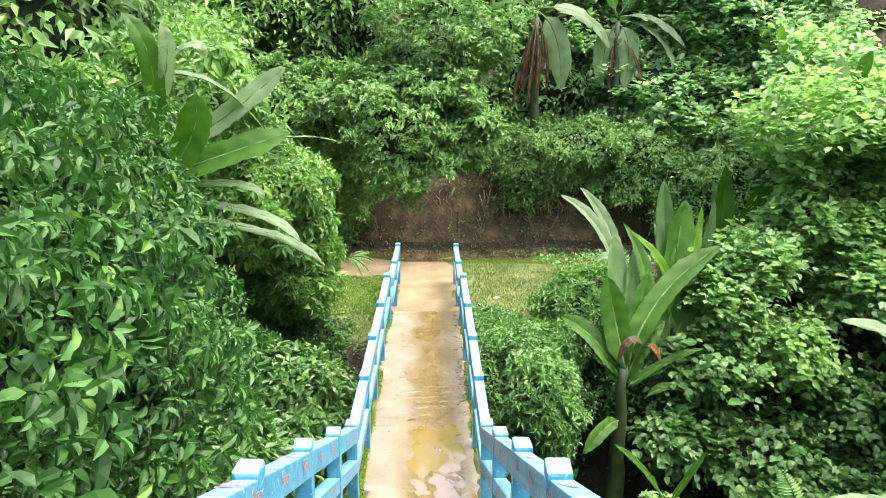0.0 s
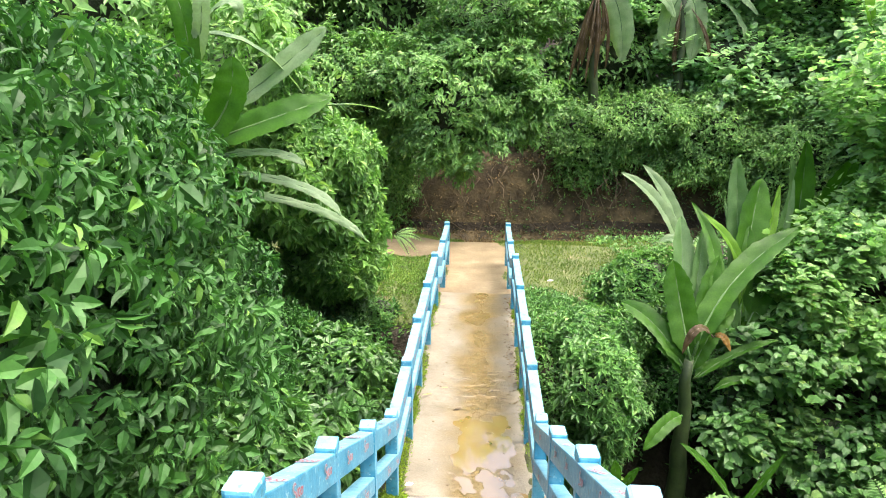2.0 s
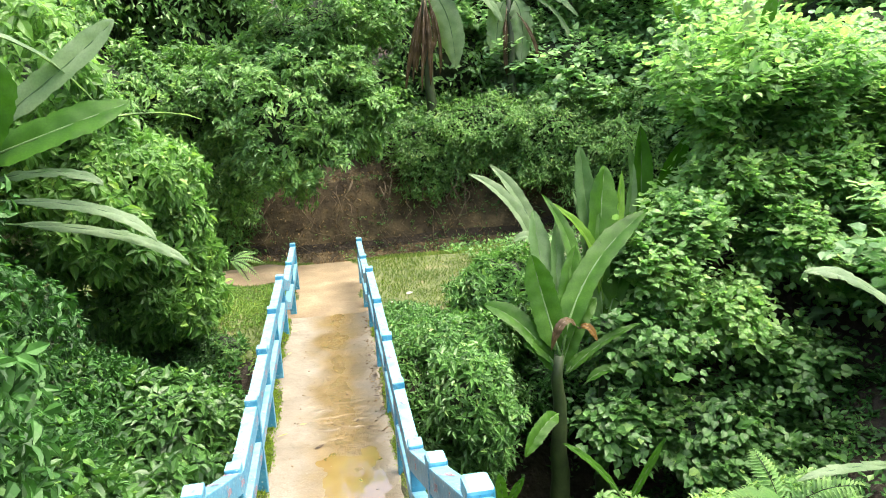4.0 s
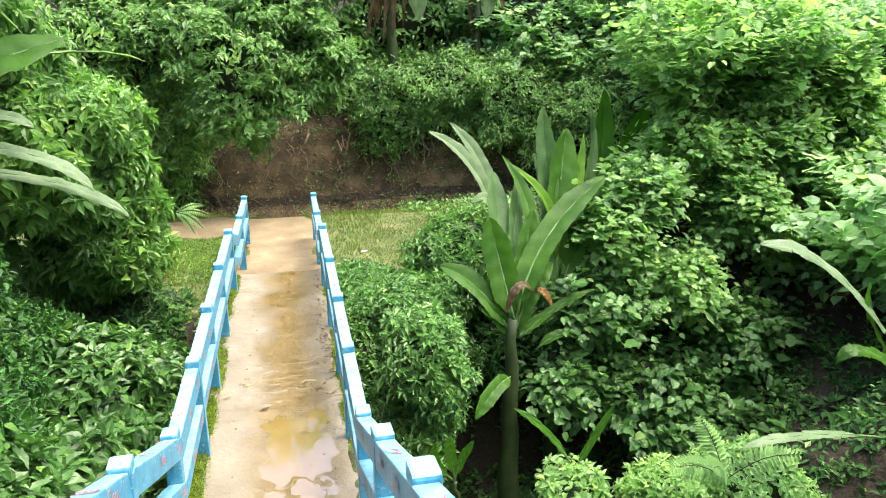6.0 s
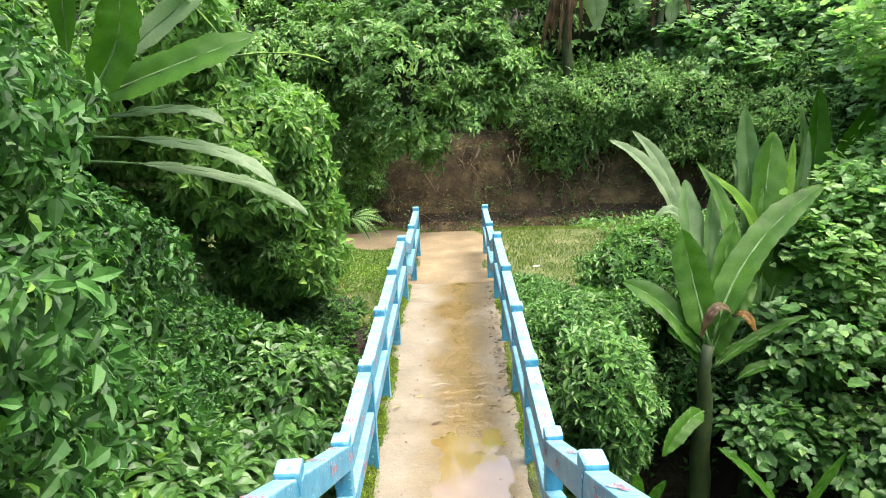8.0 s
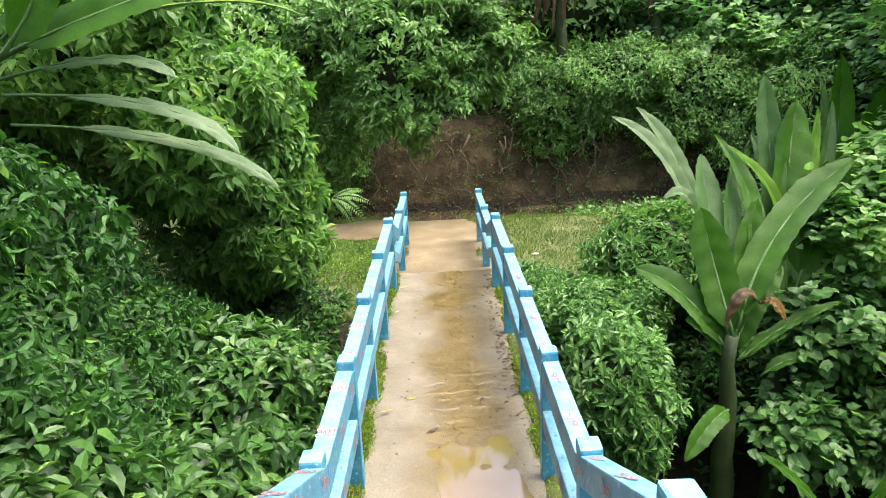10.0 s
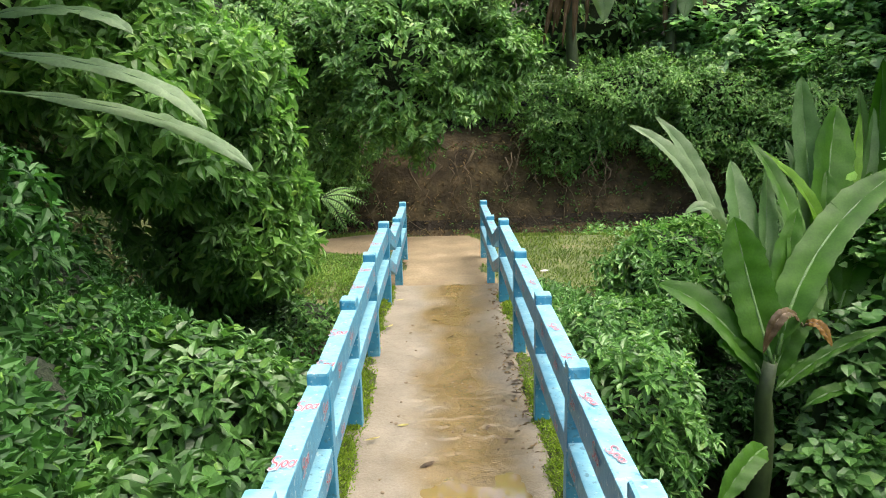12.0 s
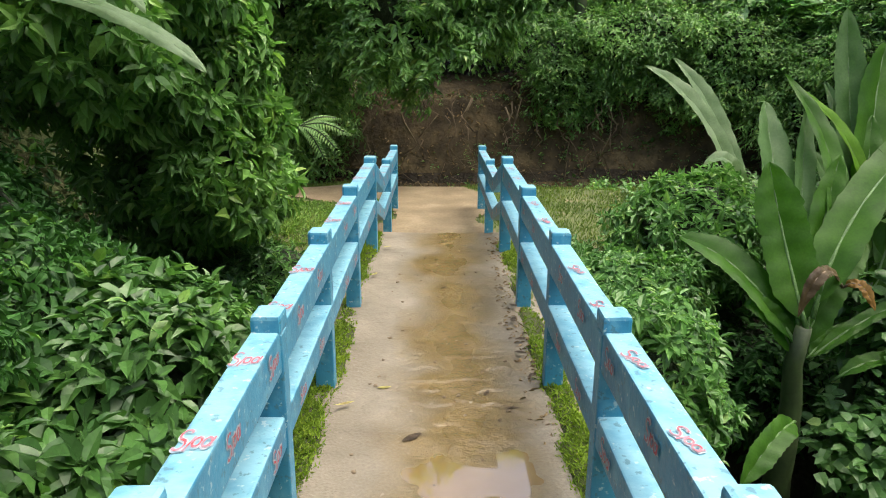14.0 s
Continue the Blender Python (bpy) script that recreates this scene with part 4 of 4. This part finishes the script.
banana_plant("banana plant with arching pale leaves rising from the vines", 0.11, 0.5, [
    ((-3.47, 3.00, 3.24), (-2.82, 3.00, 3.62), (-1.94, 3.30, 3.93), 0.50, 0.9, 0.05, G),
    ((-3.37, 3.30, 3.44), (-2.68, 3.30, 4.27), (-1.98, 3.30, 4.83), 0.35, 1.0, 0.05, PS),
    ((-4.11, 2.70, 5.13), (-3.15, 3.00, 4.70), (-2.35, 3.60, 3.86), 0.22, 0.2, 0.15, PS),
    ((-3.16, 3.40, 3.43), (-2.31, 4.10, 3.76), (-1.43, 4.80, 3.63), 0.13, 0.2, 0.20, PS),
    ((-3.32, 2.80, 3.20), (-3.23, 2.80, 3.82), (-3.11, 2.80, 4.46), 0.48, 1.2, 0.05, G),
    ((-3.22, 2.60, 4.32), (-3.38, 2.60, 4.82), (-3.41, 2.60, 5.37), 0.22, 1.2, 0.20, PS),
    ((-3.51, 2.80, 5.13), (-3.19, 2.80, 5.08), (-2.93, 2.80, 4.90), 0.19, 0.5, 0.30, PS),
    ((-3.40, 3.00, 3.09), (-2.81, 3.00, 3.23), (-2.28, 3.00, 3.03), 0.18, 0.45, 0.35, PS),
    ((-3.41, 3.10, 2.96), (-2.48, 3.10, 2.78), (-1.83, 3.10, 2.32), 0.18, 0.45, 0.35, PS),
    ((-3.51, 3.30, 2.69), (-2.39, 3.30, 2.44), (-1.55, 3.30, 1.96), 0.17, 0.45, 0.35, PS),
    ((-3.28, 2.60, 3.19), (-3.57, 2.60, 4.72), (-3.91, 2.60, 5.50), 0.29, 0.6, 0.20, G)])
banana_plant("old banana plant with a skirt of dead brown leaves", 0.20, 0.6, [
    ((3.65, 17.00, 6.83), (4.26, 17.00, 5.94), (4.47, 17.00, 4.33), 0.80, 0.9, 0.60, PS),
    ((3.56, 17.00, 6.92), (5.06, 17.00, 6.75), (6.04, 17.00, 5.68), 0.70, 0.6, 0.60, PS),
    ((3.55, 17.00, 7.00), (3.15, 17.00, 7.87), (2.73, 17.00, 9.23), 0.52, 0.9, 0.40, G),
    ((3.55, 17.00, 7.00), (3.97, 17.00, 8.05), (4.37, 17.00, 9.25), 0.52, 0.9, 0.40, G),
    ((3.47, 17.00, 6.74), (2.71, 17.00, 7.17), (1.70, 17.00, 6.63), 0.40, 0.4, 0.50, G),
    ((3.55, 16.90, 6.64), (3.37, 16.90, 5.57), (3.18, 16.90, 4.19), 0.20, 1.1, 0.80, BANANA_BROWN),
    ((3.58, 16.80, 6.63), (3.55, 16.80, 5.57), (3.44, 16.80, 4.47), 0.15, 1.1, 0.80, BANANA_BROWN),
    ((3.51, 16.80, 6.46), (3.13, 16.80, 5.20), (2.80, 16.80, 3.72), 0.15, 1.1, 0.80, BANANA_BROWN),
    ((3.65, 16.90, 6.64), (3.83, 16.90, 5.57), (3.73, 16.90, 4.84), 0.16, 1.1, 0.80, BANANA_BROWN),
    ((3.60, 16.75, 6.70), (3.24, 16.75, 5.40), (3.05, 16.75, 3.95), 0.12, 0.8, 0.80, BANANA_BROWN),
    ((3.50, 16.75, 6.60), (3.64, 16.75, 5.30), (3.60, 16.75, 3.80), 0.17, 1.3, 0.80, BANANA_BROWN),
    ((3.55, 16.70, 6.50), (3.42, 16.70, 5.10), (3.30, 16.70, 3.60), 0.10, 0.9, 0.80, BANANA_BROWN),
    ((3.68, 16.85, 6.60), (3.95, 16.85, 5.30), (3.92, 16.85, 4.10), 0.11, 1.0, 0.80, BANANA_BROWN)])
banana_plant("banana plant with torn hanging leaves on the hillside", 0.20, 1.0, [
    ((6.30, 17.20, 6.51), (6.73, 17.20, 5.79), (6.68, 17.20, 4.38), 0.82, 0.9, 0.60, PS),
    ((6.23, 17.20, 6.42), (5.97, 17.20, 5.78), (5.88, 17.20, 4.49), 0.76, 0.9, 0.60, PS),
    ((6.34, 17.20, 6.69), (7.58, 17.20, 6.62), (8.65, 17.20, 5.77), 0.49, 0.5, 0.50, PS),
    ((6.44, 17.20, 6.60), (7.93, 17.20, 5.89), (8.48, 17.20, 4.17), 0.32, 0.5, 0.60, PS),
    ((6.29, 17.20, 6.69), (6.00, 17.20, 7.58), (5.82, 17.20, 8.79), 0.53, 0.9, 0.30, G),
    ((6.34, 17.20, 6.69), (6.94, 17.20, 7.59), (7.82, 17.20, 8.30), 0.53, 0.9, 0.30, G),
    ((6.17, 17.10, 6.14), (6.15, 17.10, 5.05), (6.18, 17.10, 3.92), 0.16, 1.1, 0.80, BANANA_BROWN),
    ((6.45, 17.10, 6.15), (7.11, 17.10, 5.05), (7.31, 17.10, 3.74), 0.15, 1.1, 0.80, BANANA_BROWN)])
banana_plant("banana plant standing above the bright creepers", 0.14, 0.5, [
    ((9.14, 8.00, 4.03), (9.15, 8.00, 4.74), (9.35, 8.00, 5.32), 0.32, 1.0, 0.10, G),
    ((9.14, 8.00, 4.03), (8.83, 8.00, 4.62), (8.71, 8.00, 5.22), 0.30, 1.0, 0.20, PS),
    ((9.16, 8.00, 4.03), (9.71, 8.00, 4.28), (10.30, 8.00, 4.40), 0.30, 0.5, 0.30, PS)])
banana_plant("small yellow-green banana plant on the hillside", 0.12, 1.5, [
    ((10.65, 14.00, 5.05), (10.40, 14.00, 5.69), (10.27, 14.00, 6.29), 0.32, 1.0, 0.05, LG),
    ((10.73, 14.00, 5.05), (11.40, 14.00, 5.70), (11.93, 14.00, 6.34), 0.25, 0.8, 0.05, LG),
    ((10.65, 14.00, 5.05), (10.98, 14.00, 5.70), (11.02, 14.00, 6.01), 0.28, 0.8, 0.10, PS)])
banana_plant("banana plant with ragged pale leaves beside the ramp", 0.14, -1.5, [
    ((8.26, 1.60, -0.53), (6.71, 1.60, 1.14), (5.49, 1.60, 1.65), 0.25, 0.5, 0.45, PS),
    ((8.26, 1.60, -0.53), (7.41, 1.60, 0.33), (7.14, 1.60, 1.05), 0.23, 0.6, 0.40, G),
    ((8.04, 1.40, -0.47), (7.11, 1.40, 0.22), (6.67, 1.40, 0.10), 0.19, 0.5, 0.50, G),
    ((7.22, 1.20, -1.04), (6.18, 1.20, -0.71), (5.32, 1.20, -0.78), 0.14, 0.3, 0.75, PS)])
banana_plant("young banana plant rising out of the ravine", 0.07, -2.9, [
    ((3.77, 2.40, -1.65), (3.34, 2.40, -1.02), (2.87, 2.40, -0.60), 0.12, 0.6, 0.10, G),
    ((3.77, 2.40, -1.65), (3.98, 2.40, -1.26), (4.29, 2.40, -0.70), 0.10, 0.8, 0.10, G)])
banana_plant("young banana plant beside the bridge railing", 0.07, -2.9, [
    ((2.15, 2.60, -1.72), (2.10, 2.60, -1.34), (2.06, 2.60, -1.03), 0.15, 1.0, 0.05, G),
    ((2.15, 2.60, -1.72), (2.23, 2.60, -1.42), (2.41, 2.60, -1.13), 0.12, 0.8, 0.05, G),
    ((2.15, 2.60, -1.72), (1.91, 2.60, -1.41), (1.89, 2.60, -1.11), 0.12, 0.8, 0.05, G)])

# ---- grass, moss and small things ----
def blades(name, P, height, mat, label, category, lean=0.5, wide=0.16):
    n = len(P)
    T = rng.normal(size=(n, 3)) * lean
    T[:, 2] = 1
    N = rng.normal(size=(n, 3))
    L = height * rng.uniform(0.5, 1.4, n)
    ob = new(name, leaf_mesh(name, P, T, unit(N), L, L * wide, "slim", mat))
    return tagged(ob, label, category, kind="stuff")


q = np.stack([rng.uniform(-5, 5, 42000), rng.uniform(6.5, 16, 42000), np.zeros(42000)], 1)
q = q[~on_path(q) & (np.abs(q[:, 0]) > 0.5)]
q = q[wobble(q, 1.7) + rng.normal(size=len(q)) * 0.5 > -0.4]
q[:, 2] = land(q[:, 0], q[:, 1])
q = q[(q[:, 2] > -0.75) | (q[:, 1] > 10.5)]
blades("grass", q, 0.09, LEAF_GRASS, "short yellowing grass on the verge", "grass")

m = 26000
sd = rng.choice([-1, 1], m)
q = np.stack([sd * (0.62 + 0.24 * rng.random(m) ** 0.7), rng.uniform(0.0, 6.6, m), np.zeros(m)], 1)
q[:, 2] = berm_z(q[:, 0], q[:, 1])
keep = wobble(q, 2.3) + 0.75 * (sd < 0) - 0.25 * (sd > 0) + rng.normal(size=m) * 0.35 - 4.0 * np.maximum(0.665 - np.abs(q[:, 0]), 0) / 0.05 * 0.25 > -0.1
blades("moss", q[keep], 0.034, LEAF_MOSS, "bright green moss along the foot of the railing", "moss", 1.1, 0.35)
q = np.stack([sd * rng.uniform(0.62, 0.95, m), rng.uniform(-8.0, 0.2, m), np.zeros(m)], 1)
q[:, 2] = berm_z(q[:, 0], q[:, 1])
blades("weeds", q[wobble(q, 1.5) > -0.1], 0.055, LEAF_MOSS, "moss and small weeds along the ramp edge", "weeds", 1.0, 0.4)

# low plants over the bare soil
m = 6500
q = np.stack([rng.uniform(-9, 14, m), rng.uniform(-9, 19, m), np.zeros(m)], 1)
q[:, 2] = land(q[:, 0], q[:, 1]) + 0.05
verge = (q[:, 1] > 6.4) & (q[:, 1] < 17.4) & (q[:, 0] > -3.4) & (q[:, 0] < 3.4)
q = q[~verge & ((np.abs(q[:, 0]) > 1.0) | (q[:, 1] > 0.5) & (q[:, 1] < 6))]
C, T, N, L = clumps(q, np.tile([0.0, 0.0, 1.0], (len(q), 1)), 8, 0.15, 0.1, 0.9, 0.2, 0.6)
cover = new("ground_cover", leaf_mesh("ground_cover", C, T, N, L, L * 0.6, "slim", LEAF_BUSH))
tagged(cover, "low leafy plants covering the ravine and slopes", "undergrowth", kind="stuff")

# leafy weeds over the verge on the side of the vines
m = 2600
q = np.stack([rng.uniform(-3.4, -0.95, m), rng.uniform(6.4, 11.0, m), np.zeros(m)], 1)
q = q[(wobble(q, 1.4) + 0.25 * (9.5 - q[:, 1]) + rng.normal(size=m) * 0.3 > 0.1) & ~on_path(q)]
q[:, 2] = land(q[:, 0], q[:, 1]) + 0.03
C, T, N, L = rosettes(q, np.tile([0.0, 0.0, 1.0], (len(q), 1)), 6, 0.085, 0.1, 0.6, 0.6)
tagged(new("verge_weeds", leaf_mesh("verge_weeds", C, T, N, L, L * 0.6, "ovate", LEAF_WEED)), "low bright green weeds over the verge", "weeds", kind="stuff")

# low growth over the slope behind the near shrubs
m = 3200
q = np.stack([rng.uniform(-6.0, -1.6, m), rng.uniform(1.0, 7.5, m), np.zeros(m)], 1)
q[:, 2] = land(q[:, 0], q[:, 1]) + 0.12 * rng.random(m)
C, T, N, L = rosettes(q, np.tile([0.5, -0.4, 0.75], (len(q), 1)), 7, 0.15, 0.3, 0.5, 0.6)
tagged(new("slope_growth", leaf_mesh("slope_growth", C, T, N, L, L * 0.55, "ovate", LEAF_VINE)), "dark leafy growth covering the ravine side", "undergrowth", kind="stuff")

m = 1500
q = np.stack([rng.uniform(0.98, 2.6, m), rng.uniform(4.2, 8.0, m), np.zeros(m)], 1)
q[:, 2] = land(q[:, 0], q[:, 1]) + 0.15 * rng.random(m)
q = q[q[:, 2] < -0.35]
C, T, N, L = rosettes(q, np.tile([-0.3, -0.4, 0.85], (len(q), 1)), 7, 0.13, 0.3, 0.5, 0.6)
tagged(new("slope_growth", leaf_mesh("slope_growth", C, T, N, L, L * 0.52, "ovate", LEAF_BUSH)), "dark leafy growth under the bridge railing", "undergrowth", kind="stuff")

m = 3800
q = np.stack([rng.uniform(1.2, 10.5, m), rng.uniform(-8.0, 6.5, m), np.zeros(m)], 1)
q[:, 2] = land(q[:, 0], q[:, 1]) + 0.2 * rng.random(m)
C, T, N, L = rosettes(q, np.tile([-0.2, -0.3, 0.9], (len(q), 1)), 7, 0.17, 0.3, 0.5, 0.6)
tagged(new("slope_growth", leaf_mesh("slope_growth", C, T, N, L, L * 0.6, "ovate", LEAF_VINE)), "dark leafy growth over the floor of the ravine", "undergrowth", kind="stuff")

# roots and dry stems hanging over the bank
r = random.Random(5)
for k in range(26):
    x = r.uniform(-3.0, 5.0)
    zt = r.uniform(0.4, 1.5)
    n = 8
    y0 = 16.75 - 0.25 * r.random()
    pts = [(x + 0.12 * math.sin(q * 1.3 + k) + 0.10 * q * r.uniform(-0.6, 0.6), y0 - 0.20 * math.sin(q / n * 2.2) - 0.06 * q / n, zt - (zt + r.uniform(0.6, 1.4)) * q / n) for q in range(n + 1)]
    pts = [(a, b, max(c, float(land(np.array(a), np.array(b))) + 0.02)) for a, b, c in pts]
    bm = bmesh.new()
    w = r.uniform(0.012, 0.035)
    tube(bm, pts, [w * (1 - 0.6 * q / n) for q in range(n + 1)], 6)
    tagged(part("root", bm, BARK, None, smooth=True), "thin brown root hanging down the earth bank", "root", "roots on the bank")

# dead leaves lying at the foot of the bank and on it
m = 5000
q = np.stack([rng.uniform(-5, 7, m), rng.uniform(15.2, 17.6, m), np.zeros(m)], 1)
q[:, 2] = land(q[:, 0], q[:, 1]) + 0.03
T = rng.normal(size=(m, 3))
N = rng.normal(size=(m, 3)) * 0.6 + [0, -0.6, 0.7]
tagged(new("leaf_litter", leaf_mesh("leaf_litter", q, T, unit(N), rng.uniform(0.06, 0.16, m), rng.uniform(0.03, 0.07, m), "ovate", LEAF_DEAD)), "dry brown leaves caught on the earth bank", "leaf litter", kind="stuff")


def litter(name, label, category, x, y, z, length, width, turn, mat, group, curl=0.25):
    bm = bmesh.new()
    n = 7
    rows = []
    for k in range(n):
        u = k / (n - 1)
        w = width * 0.5 * math.sin(math.pi * min(0.97, max(0.04, u))) ** 0.7
        rows.append([bm.verts.new(((u - 0.5) * length, sgn * w, 0.004 + curl * length * (0.5 * (u - 0.5) ** 2 + 0.6 * (abs(sgn) * w / length)))) for sgn in (-1, 0, 1)])
    for a, b in zip(rows, rows[1:]):
        for i in (0, 1):
            bm.faces.new((a[i], b[i], b[i + 1], a[i + 1]))
    bmesh.ops.solidify(bm, geom=bm.faces[:], thickness=0.0012)
    ob = part(name, bm, mat)
    ob.matrix_world = pose(x, y, z, 0, 0, turn)
    return tagged(ob, label, category, group)


def deck_height(x, y):
    return float(deck_z(np.array(x), np.array(y)))


for x, y, ln, wd, turn, mat in ((-0.16, 2.02, 0.13, 0.05, 40, LITTER_DARK), (-0.36, 2.62, 0.09, 0.035, 10, LITTER), (-0.58, 2.36, 0.12, 0.03, 25, LITTER), (0.44, 2.35, 0.10, 0.022, 0, LITTER_DARK),
                                (0.30, 2.55, 0.08, 0.03, 70, LITTER_DARK), (0.61, 3.35, 0.09, 0.05, 20, LITTER_DARK), (0.60, 3.75, 0.10, 0.05, 80, LITTER_DARK), (0.63, 4.05, 0.08, 0.05, 130, LITTER_DARK),
                                (0.58, 3.1, 0.09, 0.04, 160, LITTER_DARK), (-0.57, 5.9, 0.10, 0.04, 30, LITTER), (0.05, 4.6, 0.06, 0.03, 15, LITTER_DARK), (-0.62, 4.9, 0.09, 0.04, 60, LITTER), (0.62, 2.75, 0.08, 0.04, 45, LITTER_DARK), (0.57, 4.5, 0.08, 0.04, 100, LITTER_DARK)):
    dark = mat is LITTER_DARK
    litter("fallen_leaf", "dark rotting leaf lying on the muddy deck" if dark else "yellow-green fallen leaf lying on the deck", "leaf", x, y, deck_height(x, y) + (0.03 if abs(x) > 0.56 else 0.0), ln, wd, turn, mat, "leaves on the deck")
for x, y, ln, wd, turn in ((1.68, 8.74, 0.16, 0.10, 20), (1.5, 7.6, 0.10, 0.07, 70), (1.35, 7.3, 0.08, 0.06, 10), (1.9, 8.1, 0.09, 0.05, 120), (1.25, 8.3, 0.08, 0.05, 45), (1.62, 7.9, 0.07, 0.05, 80)):
    litter("paper_scrap", "crumpled white paper scrap on the grass", "litter", x, y, float(land(np.array(x), np.array(y))) + 0.03, ln, wd, turn, PAPER, "scraps on the verge", 0.6)
litter("paper_scrap", "small white scrap at the foot of the ramp", "litter", -0.60, 0.26, 0.06, 0.10, 0.07, 30, PAPER, "scraps on the verge", 0.6)

# small stones in the mud
for k in range(60):
    x, y = r.uniform(-0.5, 0.6), r.uniform(0.3, 6.5)
    bm = bmesh.new()
    bmesh.ops.create_icosphere(bm, subdivisions=1, radius=1.0)
    w = r.uniform(0.006, 0.016)
    for v in bm.verts:
        v.co = Vector((v.co.x * w * 1.3, v.co.y * w, v.co.z * w * 0.6)) * r.uniform(0.85, 1.15)
    ob = part("pebble", bm, BARK, smooth=False)
    ob.matrix_world = pose(x, y, deck_height(x, y) + w * 0.25, 0, 0, r.uniform(0, 180))
    tagged(ob, "small brown pebble in the mud", "pebble", "pebbles on the deck")



def fern_frond(parent, foot, tip, width):
    """An arching stalk with paired narrow leaflets, shorter towards the tip."""
    a, b = np.array(foot, float), np.array(tip, float)
    n = 18
    u = np.linspace(0, 1, n)
    C = a + (b - a) * u[:, None] + np.array([0, 0, 0.25]) * (np.sin(u * math.pi) * np.linalg.norm(b - a))[:, None] * 0.5
    Tg = unit(np.gradient(C, axis=0))
    S = unit(np.cross(Tg, [0.0, -0.5, 0.85]))
    P = np.concatenate([C, C])
    T = np.concatenate([S + 0.5 * Tg, -S + 0.5 * Tg]) + [0, 0, -0.2]
    N = np.tile([0.0, -0.5, 0.85], (2 * n, 1))
    L = np.tile(width * (0.25 + 0.75 * np.sin(np.clip(u * 0.85 + 0.12, 0, 1) * math.pi)), 2)
    frond = piece("frond", leaf_mesh("frond", P, T, N, L, L * 0.3, "slim", LEAF_LIME), parent)
    bm = bmesh.new()
    tube(bm, C[::3], [0.006] * len(C[::3]), 5)
    part("stalk", bm, PSEUDOSTEM, frond)


fern = thing("fern", "bright green fern hanging out of the vines", "fern")
for tip in ((-0.92, 5.75, 1.28), (-1.0, 5.5, 1.12), (-1.05, 6.0, 1.42), (-1.15, 5.6, 1.0)):
    fern_frond(fern, (-1.45, 5.85, 1.36), tip, 0.085)
fern = thing("fern", "large fern arching low beside the creepers", "fern")
for tip in ((4.3, 1.0, -0.75), (4.6, 0.7, -0.6), (5.6, 0.6, -0.5), (5.0, 1.6, -0.55)):
    fern_frond(fern, (5.1, 1.1, -1.1), tip, 0.2)

# small plants and moss on the earth bank
m = 900
q = np.stack([rng.uniform(-5, 7, m), rng.uniform(15.6, 17.4, m), np.zeros(m)], 1)
q[:, 2] = land(q[:, 0], q[:, 1]) + 0.04
q = q[wobble(q, 1.6) > 0.1]
C, T, N, L = clumps(q, np.tile([0.0, -0.7, 0.7], (len(q), 1)), 6, 0.10, 0.3, 0.5, 0.1, 0.6)
tagged(new("bank_plants", leaf_mesh("bank_plants", C, T, N, L, L * 0.5, "slim", LEAF_BUSH)), "small green plants rooted in the earth bank", "undergrowth", kind="stuff")

# rotting leaves and grit gathered along one edge of the deck
m = 260
q = np.stack([rng.uniform(0.54, 0.70, m), rng.uniform(1.9, 6.4, m), np.zeros(m)], 1)
q[:, 2] = np.maximum(berm_z(q[:, 0], q[:, 1]), 0.0) + 0.006
q = q[wobble(q, 2.0) > -0.5]
T = rng.normal(size=(len(q), 3)) * [1, 1, 0.15]
N = rng.normal(size=(len(q), 3)) * 0.35 + [0, 0, 1]
L = rng.uniform(0.02, 0.065, len(q))
tagged(new("edge_litter", leaf_mesh("edge_litter", q, T, unit(N), L, L * 0.45, "ovate", LEAF_DEAD)), "rotting brown leaves gathered along the deck edge", "leaf litter", kind="stuff")
